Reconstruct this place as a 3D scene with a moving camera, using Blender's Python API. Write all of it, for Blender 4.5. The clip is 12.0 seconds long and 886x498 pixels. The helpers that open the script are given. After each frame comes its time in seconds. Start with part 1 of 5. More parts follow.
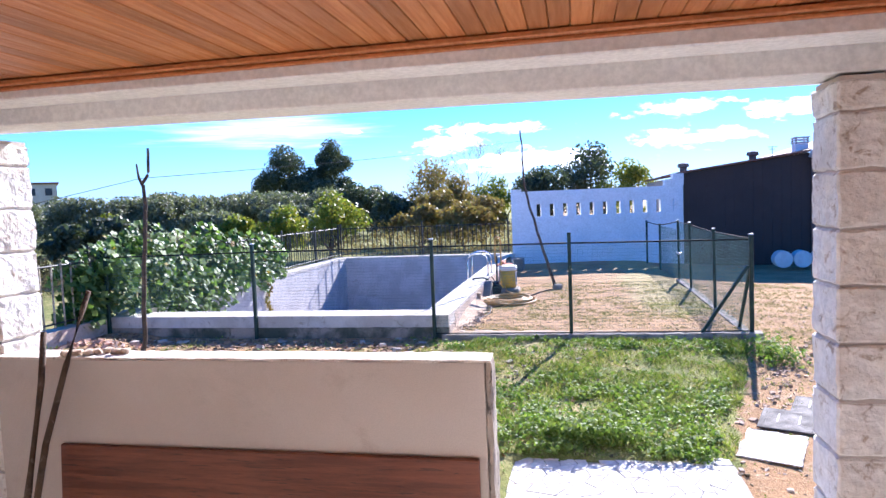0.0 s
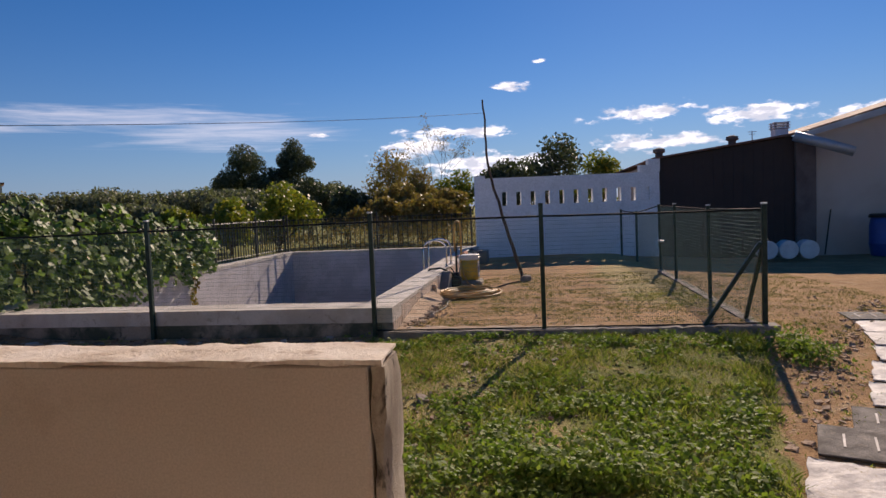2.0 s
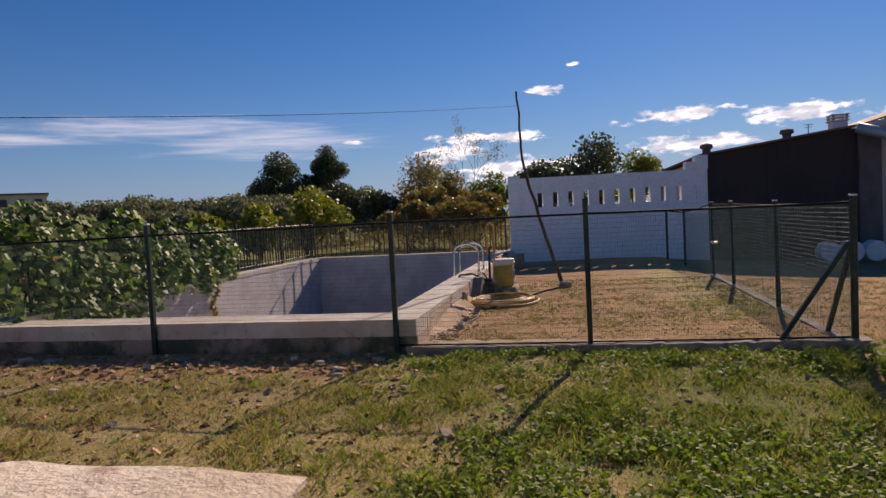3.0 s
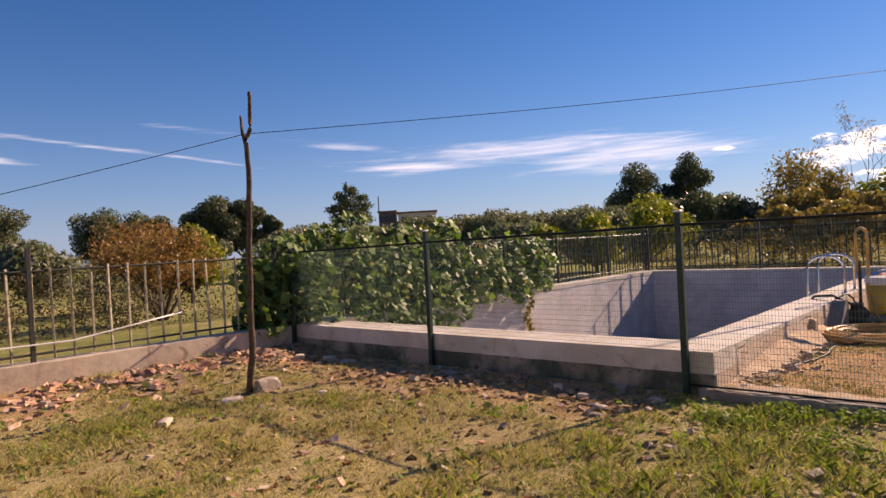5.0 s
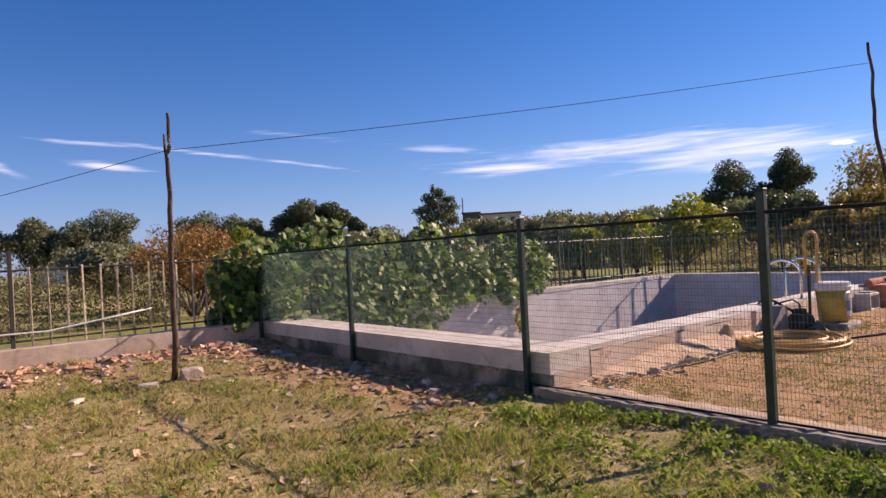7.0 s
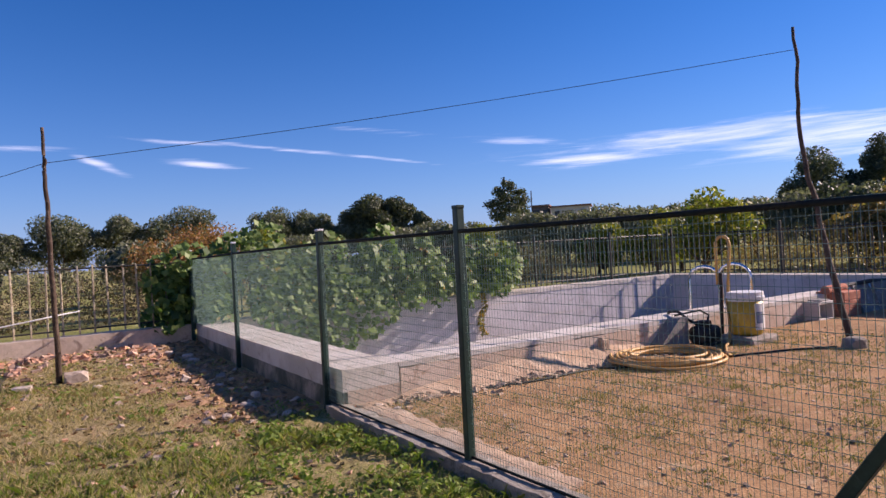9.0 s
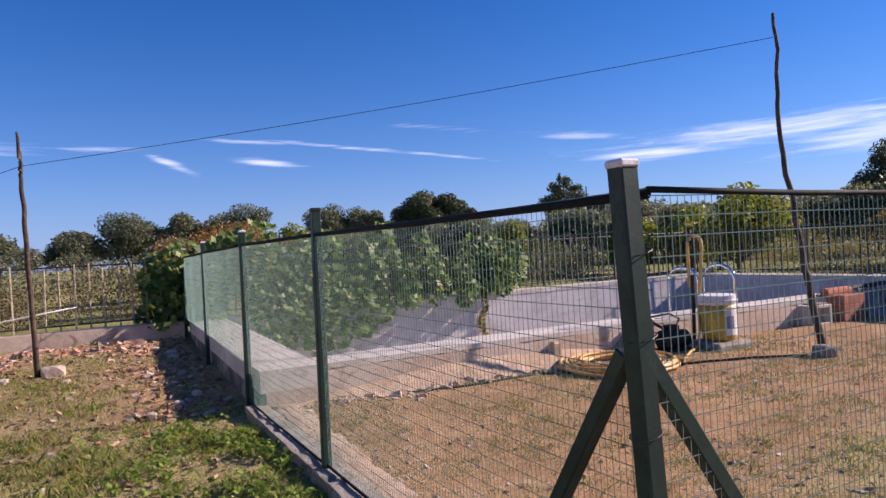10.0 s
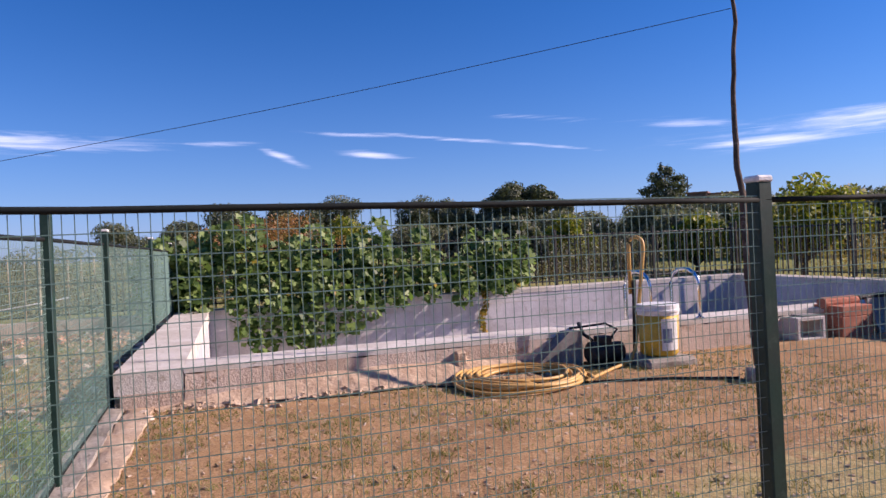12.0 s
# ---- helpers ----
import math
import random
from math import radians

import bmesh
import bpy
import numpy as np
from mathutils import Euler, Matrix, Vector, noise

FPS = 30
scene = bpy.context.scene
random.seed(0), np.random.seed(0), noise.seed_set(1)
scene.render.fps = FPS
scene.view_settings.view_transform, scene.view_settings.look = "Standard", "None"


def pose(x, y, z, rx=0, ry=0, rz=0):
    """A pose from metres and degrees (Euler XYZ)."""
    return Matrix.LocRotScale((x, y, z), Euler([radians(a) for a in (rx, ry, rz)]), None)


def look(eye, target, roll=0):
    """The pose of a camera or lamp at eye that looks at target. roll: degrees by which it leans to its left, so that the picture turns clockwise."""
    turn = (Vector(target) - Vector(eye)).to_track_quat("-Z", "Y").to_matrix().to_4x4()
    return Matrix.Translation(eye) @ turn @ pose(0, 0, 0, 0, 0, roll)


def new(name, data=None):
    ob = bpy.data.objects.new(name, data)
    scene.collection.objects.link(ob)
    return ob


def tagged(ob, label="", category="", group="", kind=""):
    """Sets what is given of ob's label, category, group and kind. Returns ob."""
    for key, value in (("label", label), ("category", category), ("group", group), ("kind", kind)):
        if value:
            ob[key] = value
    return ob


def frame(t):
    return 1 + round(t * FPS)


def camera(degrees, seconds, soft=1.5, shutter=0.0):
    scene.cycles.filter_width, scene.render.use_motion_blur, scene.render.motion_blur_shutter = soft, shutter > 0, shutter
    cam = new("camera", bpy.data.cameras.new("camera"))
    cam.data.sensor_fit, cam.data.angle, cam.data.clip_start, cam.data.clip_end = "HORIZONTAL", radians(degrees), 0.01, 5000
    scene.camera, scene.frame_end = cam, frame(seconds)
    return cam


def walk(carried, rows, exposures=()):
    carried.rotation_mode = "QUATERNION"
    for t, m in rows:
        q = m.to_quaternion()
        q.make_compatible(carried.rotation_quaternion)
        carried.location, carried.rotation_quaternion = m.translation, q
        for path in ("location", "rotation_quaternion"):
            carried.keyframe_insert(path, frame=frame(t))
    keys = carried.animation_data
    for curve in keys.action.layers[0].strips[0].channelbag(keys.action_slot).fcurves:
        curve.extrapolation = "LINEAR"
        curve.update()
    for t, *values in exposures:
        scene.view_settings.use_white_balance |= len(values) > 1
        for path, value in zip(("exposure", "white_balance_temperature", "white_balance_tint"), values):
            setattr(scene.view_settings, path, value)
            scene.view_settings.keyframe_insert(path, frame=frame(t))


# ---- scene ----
cam = camera(68.8, 12.0)
PATH = [
    (0, (1.095, 0.098, 2.177), (0.694, 2.053, 2.04), -2.4),
    (0.5, (1.036, 0.608, 2.029), (0.727, 2.579, 1.885), -2.1),
    (1, (1.035, 1.017, 1.718), (0.739, 2.99, 1.577), -2.2),
    (1.5, (0.993, 1.582, 1.67), (0.698, 3.556, 1.536), -2.3),
    (2, (0.992, 2.124, 1.663), (0.692, 4.097, 1.534), -2.4),
    (2.5, (0.952, 2.649, 1.622), (0.641, 4.621, 1.502), -2.6),
    (4.5, (0.777, 4.283, 1.475), (-0.349, 5.936, 1.438), -3.2),
    (5, (1.182, 4.629, 1.439), (-0.178, 6.095, 1.431), -3.3),
    (5.5, (1.562, 4.982, 1.379), (0.109, 6.356, 1.383), -3.5),
    (6, (2.095, 5.341, 1.36), (0.598, 6.668, 1.372), -3.5),
    (6.5, (2.623, 5.584, 1.353), (1.103, 6.885, 1.367), -3.3),
    (8.5, (3.991, 7.525, 1.335), (2.308, 8.606, 1.337), -3.3),
    (9, (4.364, 8.108, 1.389), (2.666, 9.164, 1.392), -3.3),
    (9.5, (4.623, 8.598, 1.363), (2.9, 9.613, 1.364), -3.2),
    (10, (4.864, 9.238, 1.365), (3.077, 10.137, 1.367), -3.2),
    (10.5, (5.112, 9.802, 1.34), (3.286, 10.619, 1.345), -3.2),
    (11, (5.213, 10.422, 1.284), (3.376, 11.212, 1.283), -3.1),
    (11.5, (5.225, 11.01, 1.35), (3.374, 11.767, 1.341), -3.1),
    (12, (5.229, 11.348, 1.36), (3.325, 11.96, 1.35), -2.6),
]
EXPOSURE = [(0.0, 1.83, 5050, 20), (0.4, 1.72, 5250, 22), (0.8, 1.15, 5700, 20), (1.2, 0.63, 6200, 19), (1.6, 0.3, 6500, 20), (2.0, 0.12, 6650, 21), (2.7, 0.06, 6800, 22), (4.3, 0.42, 7800, 30), (5.5, 0.8, 7650, 30), (6.7, 0.8, 7000, 32), (8.3, 0.75, 6300, 31), (12.0, 0.74, 6050, 31)]
walk(cam, [(t, look(eye, target, roll)) for t, eye, target, roll in PATH], EXPOSURE)

# ---- light ----
SUN_EL, SUN_AZ = radians(28.5), radians(13.4)
SUN_WAY = Vector((math.sin(SUN_AZ) * math.cos(SUN_EL), math.cos(SUN_AZ) * math.cos(SUN_EL), math.sin(SUN_EL)))
SUN_POWER, SKY_POWER = 5.0, 0.068
sun = new("sun", bpy.data.lights.new("sun", "SUN"))
sun.data.energy, sun.data.angle, sun.data.color = SUN_POWER, radians(0.55), (1.0, 0.855, 0.66)
sun.matrix_world = look(SUN_WAY * 60, (0, 0, 0))


def link(tree, a, b):
    tree.links.new(a, b)


def math_node(tree, op, a, b=None, clamp=False):
    n = tree.nodes.new("ShaderNodeMath")
    n.operation, n.use_clamp = op, clamp
    for i, v in enumerate((a, b)):
        if v is None:
            continue
        if isinstance(v, (int, float)):
            n.inputs[i].default_value = v
        else:
            link(tree, v, n.inputs[i])
    return n.outputs[0]


def range_node(tree, v, a, b, c=0.0, d=1.0):
    n = tree.nodes.new("ShaderNodeMapRange")
    n.interpolation_type = "SMOOTHSTEP"
    link(tree, v, n.inputs["Value"])
    for key, value in (("From Min", a), ("From Max", b), ("To Min", c), ("To Max", d)):
        n.inputs[key].default_value = value
    return n.outputs["Result"]


def noise_node(tree, vector, scale, detail=5.0, rough=0.55, distort=0.0):
    n = tree.nodes.new("ShaderNodeTexNoise")
    for key, value in (("Scale", scale), ("Detail", detail), ("Roughness", rough), ("Distortion", distort)):
        n.inputs[key].default_value = value
    if vector is not None:
        link(tree, vector, n.inputs["Vector"])
    return n.outputs["Fac"]


def mix_node(tree, fac, a, b, blend="MIX"):
    n = tree.nodes.new("ShaderNodeMix")
    n.data_type, n.blend_type = "RGBA", blend
    if isinstance(fac, (int, float)):
        n.inputs[0].default_value = fac
    else:
        link(tree, fac, n.inputs[0])
    for i, v in ((6, a), (7, b)):
        if isinstance(v, tuple):
            n.inputs[i].default_value = (*v[:3], 1)
        else:
            link(tree, v, n.inputs[i])
    return n.outputs[2]


def make_world():
    w = bpy.data.worlds.new("sky")
    scene.world = w
    w.use_nodes = True
    t = w.node_tree
    bg = t.nodes["Background"]
    sky = t.nodes.new("ShaderNodeTexSky")
    sky.sky_type, sky.sun_disc = "NISHITA", False
    sky.sun_elevation, sky.sun_rotation = SUN_EL, SUN_AZ
    sky.air_density, sky.dust_density, sky.ozone_density = 1.0, 0.05, 6.0
    co = t.nodes.new("ShaderNodeTexCoord").outputs["Generated"]
    sep = t.nodes.new("ShaderNodeSeparateXYZ")
    link(t, co, sep.inputs[0])
    z = sep.outputs["Z"]
    az = math_node(t, "ARCTAN2", sep.outputs["X"], sep.outputs["Y"])
    el = math_node(t, "ARCSINE", z)
    deg = math.pi / 180
    hs = t.nodes.new("ShaderNodeHueSaturation")
    hs.inputs["Hue"].default_value, hs.inputs["Saturation"].default_value = 0.506, 1.25
    link(t, sky.outputs[0], hs.inputs["Color"])

    def bank(rows):
        """Soft ovals in the sky: bearing, height, half width, half height, slope, all in degrees."""
        total = None
        for a, e, wa, we, tilt, *much in rows:
            da = math_node(t, "SUBTRACT", az, a * deg)
            de = math_node(t, "SUBTRACT", math_node(t, "SUBTRACT", el, e * deg), math_node(t, "MULTIPLY", da, tilt))
            qa = math_node(t, "POWER", math_node(t, "ABSOLUTE", math_node(t, "DIVIDE", da, wa * deg)), 2.0)
            qe = math_node(t, "POWER", math_node(t, "ABSOLUTE", math_node(t, "DIVIDE", de, we * deg)), 2.0)
            g = math_node(t, "EXPONENT", math_node(t, "MULTIPLY", math_node(t, "ADD", qa, qe), -1.0))
            if much:
                g = math_node(t, "MULTIPLY", g, much[0])
            total = g if total is None else math_node(t, "MAXIMUM", total, g)
        return total

    mp = t.nodes.new("ShaderNodeMapping")
    mp.inputs["Scale"].default_value = (1.0, 1.0, 2.6)
    link(t, co, mp.inputs["Vector"])
    n = noise_node(t, mp.outputs[0], 26.0, 9, 0.62, 0.2)
    # small bright cumulus
    ovals = bank([(-2.3, 10.2, 1.9, 0.55, 0), (0.3, 12.0, 0.6, 0.2, 0), (9.1, 7.1, 4.4, 0.75, 0.02), (17.4, 6.4, 4.4, 0.8, 0.0), (10.0, 4.7, 5.0, 0.9, 0), (-7.0, 6.4, 5.6, 0.55, 0), (-19.2, 6.6, 0.8, 0.24, 0), (-10.5, 5.2, 3.6, 1.0, 0.1), (-3.0, 3.6, 7.0, 1.2, 0), (28, 6, 5, 1.2, 0), (40, 9, 6, 1.4, 0), (75, 7, 8, 1.5, 0), (140, 8, 9, 1.6, 0), (-140, 7, 9, 1.5, 0)])
    puff = range_node(t, math_node(t, "ADD", ovals, math_node(t, "MULTIPLY", math_node(t, "SUBTRACT", n, 0.5), 2.6)), 0.4, 0.85)
    puff = math_node(t, "MULTIPLY", puff, range_node(t, ovals, 0.06, 0.3))
    # long thin streaks
    mp2 = t.nodes.new("ShaderNodeMapping")
    mp2.inputs["Rotation"].default_value = (0.02, -0.04, 0.0)
    mp2.inputs["Scale"].default_value = (1.6, 1.6, 26.0)
    link(t, co, mp2.inputs["Vector"])
    n2 = noise_node(t, mp2.outputs[0], 4.2, 9, 0.62, 0.4)
    streaks = bank([(-36.0, 7.9, 13.0, 1.1, 0.02), (-26.0, 6.9, 9.0, 1.7, 0.0), (-45.0, 7.1, 5.0, 0.55, 0.0), (-51.0, 9.2, 7.0, 0.5, -0.14, 0.55), (-80.0, 10.0, 5.0, 0.22, -0.06, 0.8), (-71.0, 9.3, 8.0, 0.22, -0.11, 0.85), (-63.0, 8.3, 5.5, 0.2, -0.15, 0.85), (-78.0, 8.2, 2.6, 0.4, -0.12), (-85.8, 8.2, 2.2, 0.4, -0.42, 0.8), (-91.0, 9.2, 3.5, 0.3, 0.0, 0.6), (-62.0, 10.6, 5.5, 0.4, -0.12, 0.55), (-110, 9, 14, 0.8, 0.0), (60, 10, 14, 1.2, 0.03), (170, 9, 14, 1.2, 0.02)])
    wisp = math_node(t, "MULTIPLY", range_node(t, math_node(t, "ADD", streaks, math_node(t, "MULTIPLY", math_node(t, "SUBTRACT", n2, 0.5), 2.0)), 0.25, 1.4), 0.62)
    wisp = math_node(t, "MULTIPLY", wisp, range_node(t, streaks, 0.02, 0.25))
    shade = noise_node(t, mp.outputs[0], 34.0, 4, 0.5)
    white = mix_node(t, range_node(t, shade, 0.42, 0.62), (16.5, 16.6, 16.8), (9.0, 9.8, 11.2))
    low = math_node(t, "EXPONENT", math_node(t, "MULTIPLY", math_node(t, "MAXIMUM", el, 0.0), -1.0 / (7.0 * deg)))
    hazy = mix_node(t, math_node(t, "MULTIPLY", low, 0.7), hs.outputs[0], (1.9, 3.3, 6.6))
    col = mix_node(t, wisp, hazy, (12.5, 12.6, 13.4))
    col = mix_node(t, puff, col, white)
    link(t, col, bg.inputs["Color"])
    bg.inputs["Strength"].default_value = SKY_POWER


make_world()


# ---- materials ----
def mat(name, a, b, scale=3.0, rough=0.85, bump=0.25, fine=70.0, metal=0.0, spec=0.3, third=None, island=0.0, each=0.0, wear=0.5, stretch=None):
    m = bpy.data.materials.new(name)
    m.use_nodes = True
    t = m.node_tree
    p = t.nodes["Principled BSDF"]
    co = t.nodes.new("ShaderNodeTexCoord").outputs["Object"]
    if stretch:
        mp = t.nodes.new("ShaderNodeMapping")
        mp.inputs["Scale"].default_value = stretch
        link(t, co, mp.inputs["Vector"])
        co = mp.outputs[0]
    big = noise_node(t, co, scale, 6, 0.6, 0.3)
    small = noise_node(t, co, fine, 4, 0.6)
    col = mix_node(t, range_node(t, big, 0.5 - 0.28 * wear, 0.5 + 0.28 * wear), a, b)
    if third:
        blot = noise_node(t, co, scale * 2.7, 7, 0.65, 0.8)
        col = mix_node(t, range_node(t, blot, 0.55, 0.68), col, third)
    grain = range_node(t, small, 0.25, 0.75, 0.88, 1.1)
    cc = t.nodes.new("ShaderNodeCombineColor")
    for i in range(3):
        link(t, grain, cc.inputs[i])
    col = mix_node(t, 1.0, col, cc.outputs[0], "MULTIPLY")
    if island or each:
        src = t.nodes.new("ShaderNodeNewGeometry").outputs["Random Per Island"] if island else t.nodes.new("ShaderNodeObjectInfo").outputs["Random"]
        k = island or each
        v = range_node(t, src, 0, 1, 1 - k, 1 + k)
        c2 = t.nodes.new("ShaderNodeCombineColor")
        for i in range(3):
            link(t, v, c2.inputs[i])
        col = mix_node(t, 1.0, col, c2.outputs[0], "MULTIPLY")
    link(t, col, p.inputs["Base Color"])
    link(t, range_node(t, big, 0.3, 0.7, max(0.02, rough - 0.1), min(1, rough + 0.08)), p.inputs["Roughness"])
    p.inputs["Metallic"].default_value = metal
    p.inputs["Specular IOR Level"].default_value = spec
    if bump:
        bn = t.nodes.new("ShaderNodeBump")
        bn.inputs["Strength"].default_value = bump
        bn.inputs["Distance"].default_value = 0.02
        link(t, math_node(t, "ADD", small, math_node(t, "MULTIPLY", big, 1.5)), bn.inputs["Height"])
        link(t, bn.outputs[0], p.inputs["Normal"])
    return m


def leaf_mat(name, a, b, c, through_light=0.35, rough=0.5):
    m = bpy.data.materials.new(name)
    m.use_nodes = True
    t = m.node_tree
    p, out = t.nodes["Principled BSDF"], t.nodes["Material Output"]
    g = t.nodes.new("ShaderNodeNewGeometry").outputs["Random Per Island"]
    info = t.nodes.new("ShaderNodeObjectInfo").outputs["Random"]
    r = math_node(t, "FRACT", math_node(t, "ADD", g, info))
    ramp = t.nodes.new("ShaderNodeValToRGB")
    ramp.color_ramp.elements[0].color, ramp.color_ramp.elements[1].color = (*a, 1), (*c, 1)
    ramp.color_ramp.elements.new(0.5).color = (*b, 1)
    link(t, r, ramp.inputs[0])
    link(t, ramp.outputs[0], p.inputs["Base Color"])
    p.inputs["Roughness"].default_value = rough
    p.inputs["Specular IOR Level"].default_value = 0.35
    tr = t.nodes.new("ShaderNodeBsdfTranslucent")
    link(t, mix_node(t, 1.0, ramp.outputs[0], (1.0, 1.15, 0.55), "MULTIPLY"), tr.inputs["Color"])
    mx = t.nodes.new("ShaderNodeMixShader")
    mx.inputs[0].default_value = through_light
    link(t, p.outputs[0], mx.inputs[1])
    link(t, tr.outputs[0], mx.inputs[2])
    link(t, mx.outputs[0], out.inputs["Surface"])
    return m


def ground_mat():
    m = bpy.data.materials.new("soil_and_grass")
    m.use_nodes = True
    t = m.node_tree
    p = t.nodes["Principled BSDF"]
    co = t.nodes.new("ShaderNodeTexCoord").outputs["Object"]
    vals = []
    for key in ("dirt", "dry"):
        at = t.nodes.new("ShaderNodeAttribute")
        at.attribute_name = key
        vals.append(at.outputs["Fac"])
    n1, n2, n3 = noise_node(t, co, 0.9, 8, 0.62, 0.4), noise_node(t, co, 6.0, 8, 0.7), noise_node(t, co, 55.0, 5, 0.7)
    soil = mix_node(t, range_node(t, n1, 0.38, 0.62), (0.465, 0.288, 0.143), (0.35, 0.214, 0.107))
    soil = mix_node(t, range_node(t, n2, 0.52, 0.7), soil, (0.515, 0.38, 0.228))
    turf = mix_node(t, range_node(t, n2, 0.35, 0.65), (0.16, 0.19, 0.05), (0.27, 0.26, 0.085))
    straw = mix_node(t, range_node(t, n2, 0.35, 0.65), (0.48, 0.38, 0.19), (0.34, 0.28, 0.12))
    turf = mix_node(t, range_node(t, math_node(t, "ADD", vals[1], math_node(t, "MULTIPLY", math_node(t, "SUBTRACT", n1, 0.5), 1.2)), 0.3, 0.7), turf, straw)
    k = math_node(t, "ADD", vals[0], math_node(t, "MULTIPLY", math_node(t, "SUBTRACT", n2, 0.5), 1.1))
    col = mix_node(t, range_node(t, k, 0.35, 0.65), turf, soil)
    spots = noise_node(t, co, 16.0, 6, 0.75, 0.6)
    col = mix_node(t, math_node(t, "MULTIPLY", range_node(t, spots, 0.57, 0.66), 0.55), col, (0.13, 0.095, 0.05))
    grain = range_node(t, n3, 0.28, 0.72, 0.6, 1.3)
    cc = t.nodes.new("ShaderNodeCombineColor")
    for i in range(3):
        link(t, grain, cc.inputs[i])
    link(t, mix_node(t, 1.0, col, cc.outputs[0], "MULTIPLY"), p.inputs["Base Color"])
    p.inputs["Roughness"].default_value = 0.95
    p.inputs["Specular IOR Level"].default_value = 0.1
    bn = t.nodes.new("ShaderNodeBump")
    bn.inputs["Strength"].default_value, bn.inputs["Distance"].default_value = 0.8, 0.04
    link(t, math_node(t, "ADD", n2, math_node(t, "MULTIPLY", n3, 0.5)), bn.inputs["Height"])
    link(t, bn.outputs[0], p.inputs["Normal"])
    return m


GROUND = ground_mat()
PLASTER = mat("pale_pool_plaster", (0.56, 0.53, 0.53), (0.44, 0.41, 0.41), 1.6, 0.8, 0.25, 45, third=(0.4, 0.36, 0.34))
COPING = mat("worn_pale_cement", (0.62, 0.58, 0.52), (0.5, 0.45, 0.38), 2.2, 0.85, 0.35, 60, third=(0.4, 0.35, 0.28))
MORTAR = mat("rough_brown_mortar", (0.52, 0.4, 0.29), (0.4, 0.285, 0.19), 2.5, 0.95, 0.8, 30, third=(0.38, 0.27, 0.18))
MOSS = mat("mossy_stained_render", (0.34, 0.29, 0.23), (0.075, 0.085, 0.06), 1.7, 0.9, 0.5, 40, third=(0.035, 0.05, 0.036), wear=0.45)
YARD_FACE = mat("pinkish_worn_render", (0.58, 0.47, 0.38), (0.48, 0.37, 0.28), 1.8, 0.92, 0.6, 40, third=(0.38, 0.27, 0.19))
STAINED_END = mat("black_streaked_render", (0.52, 0.46, 0.38), (0.24, 0.2, 0.16), 1.2, 0.9, 0.5, 60, third=(0.07, 0.06, 0.05), wear=0.7, stretch=(5, 5, 2.0))
CONCRETE = mat("weathered_concrete", (0.36, 0.32, 0.27), (0.24, 0.21, 0.17), 3.0, 0.92, 0.6, 45, third=(0.17, 0.145, 0.11))
BLOCK_RENDER = mat("crumbling_render", (0.55, 0.45, 0.35), (0.44, 0.35, 0.27), 1.2, 0.92, 0.22, 14, third=(0.27, 0.2, 0.15))
WHITEWASH = mat("whitewashed_wall", (0.86, 0.87, 0.89), (0.8, 0.81, 0.82), 1.2, 0.9, 0.06, 20, third=(0.74, 0.74, 0.74))
RENDER_GREY = mat("cream_render", (0.56, 0.5, 0.44), (0.51, 0.45, 0.39), 0.8, 0.85, 0.03, 170, third=(0.49, 0.43, 0.37))
CAP_WHITE = mat("chipped_white_cap", (0.72, 0.66, 0.58), (0.6, 0.52, 0.43), 5.0, 0.88, 0.35, 90, third=(0.42, 0.34, 0.27))
STONE_WHITE = mat("whitewashed_split_stone", (0.8, 0.78, 0.74), (0.72, 0.67, 0.6), 4.0, 0.85, 0.7, 26, third=(0.42, 0.34, 0.26), each=0.06)
CREAM = mat("cream_farm_wall", (0.56, 0.47, 0.39), (0.5, 0.41, 0.33), 0.7, 0.9, 0.15, 60)
BARN_DARK = mat("dark_brown_sheet", (0.043, 0.031, 0.027), (0.06, 0.043, 0.037), 0.5, 0.7, 0.2, 40)
PILASTER = mat("brown_render", (0.17, 0.135, 0.12), (0.13, 0.1, 0.09), 2.0, 0.9, 0.3, 40)
ROOF = mat("weathered_roof_sheet", (0.25, 0.13, 0.09), (0.18, 0.1, 0.075), 1.3, 0.85, 0.3, 30)
FASCIA = mat("grey_blue_metal", (0.42, 0.45, 0.48), (0.34, 0.36, 0.39), 1.5, 0.5, 0.1, 40, metal=0.3)
GREEN = mat("dark_green_paint", (0.014, 0.042, 0.03), (0.009, 0.028, 0.02), 6.0, 0.5, 0.04, 90, spec=0.35, third=(0.025, 0.05, 0.037))
WIRE = mat("green_coated_wire", (0.15, 0.25, 0.21), (0.12, 0.2, 0.165), 8.0, 0.4, 0.0, 90, spec=0.5)
RAIL = mat("dark_rail_paint", (0.012, 0.017, 0.016), (0.018, 0.02, 0.018), 5.0, 0.8, 0.1, 80, spec=0.15)
POST_CAP = mat("bright_post_cap", (0.78, 0.78, 0.76), (0.66, 0.66, 0.64), 8.0, 0.5, 0.2, 60)
IRON = mat("dark_iron_paint", (0.03, 0.035, 0.03), (0.05, 0.046, 0.035), 6.0, 0.55, 0.2, 80, each=0.15)
IRON_PALE = mat("flaking_pale_iron", (0.46, 0.41, 0.29), (0.28, 0.22, 0.14), 9.0, 0.7, 0.4, 60, third=(0.1, 0.06, 0.035), each=0.15)
CHROME = mat("polished_steel", (0.75, 0.75, 0.75), (0.68, 0.68, 0.68), 3.0, 0.16, 0.0, 60, metal=1.0)
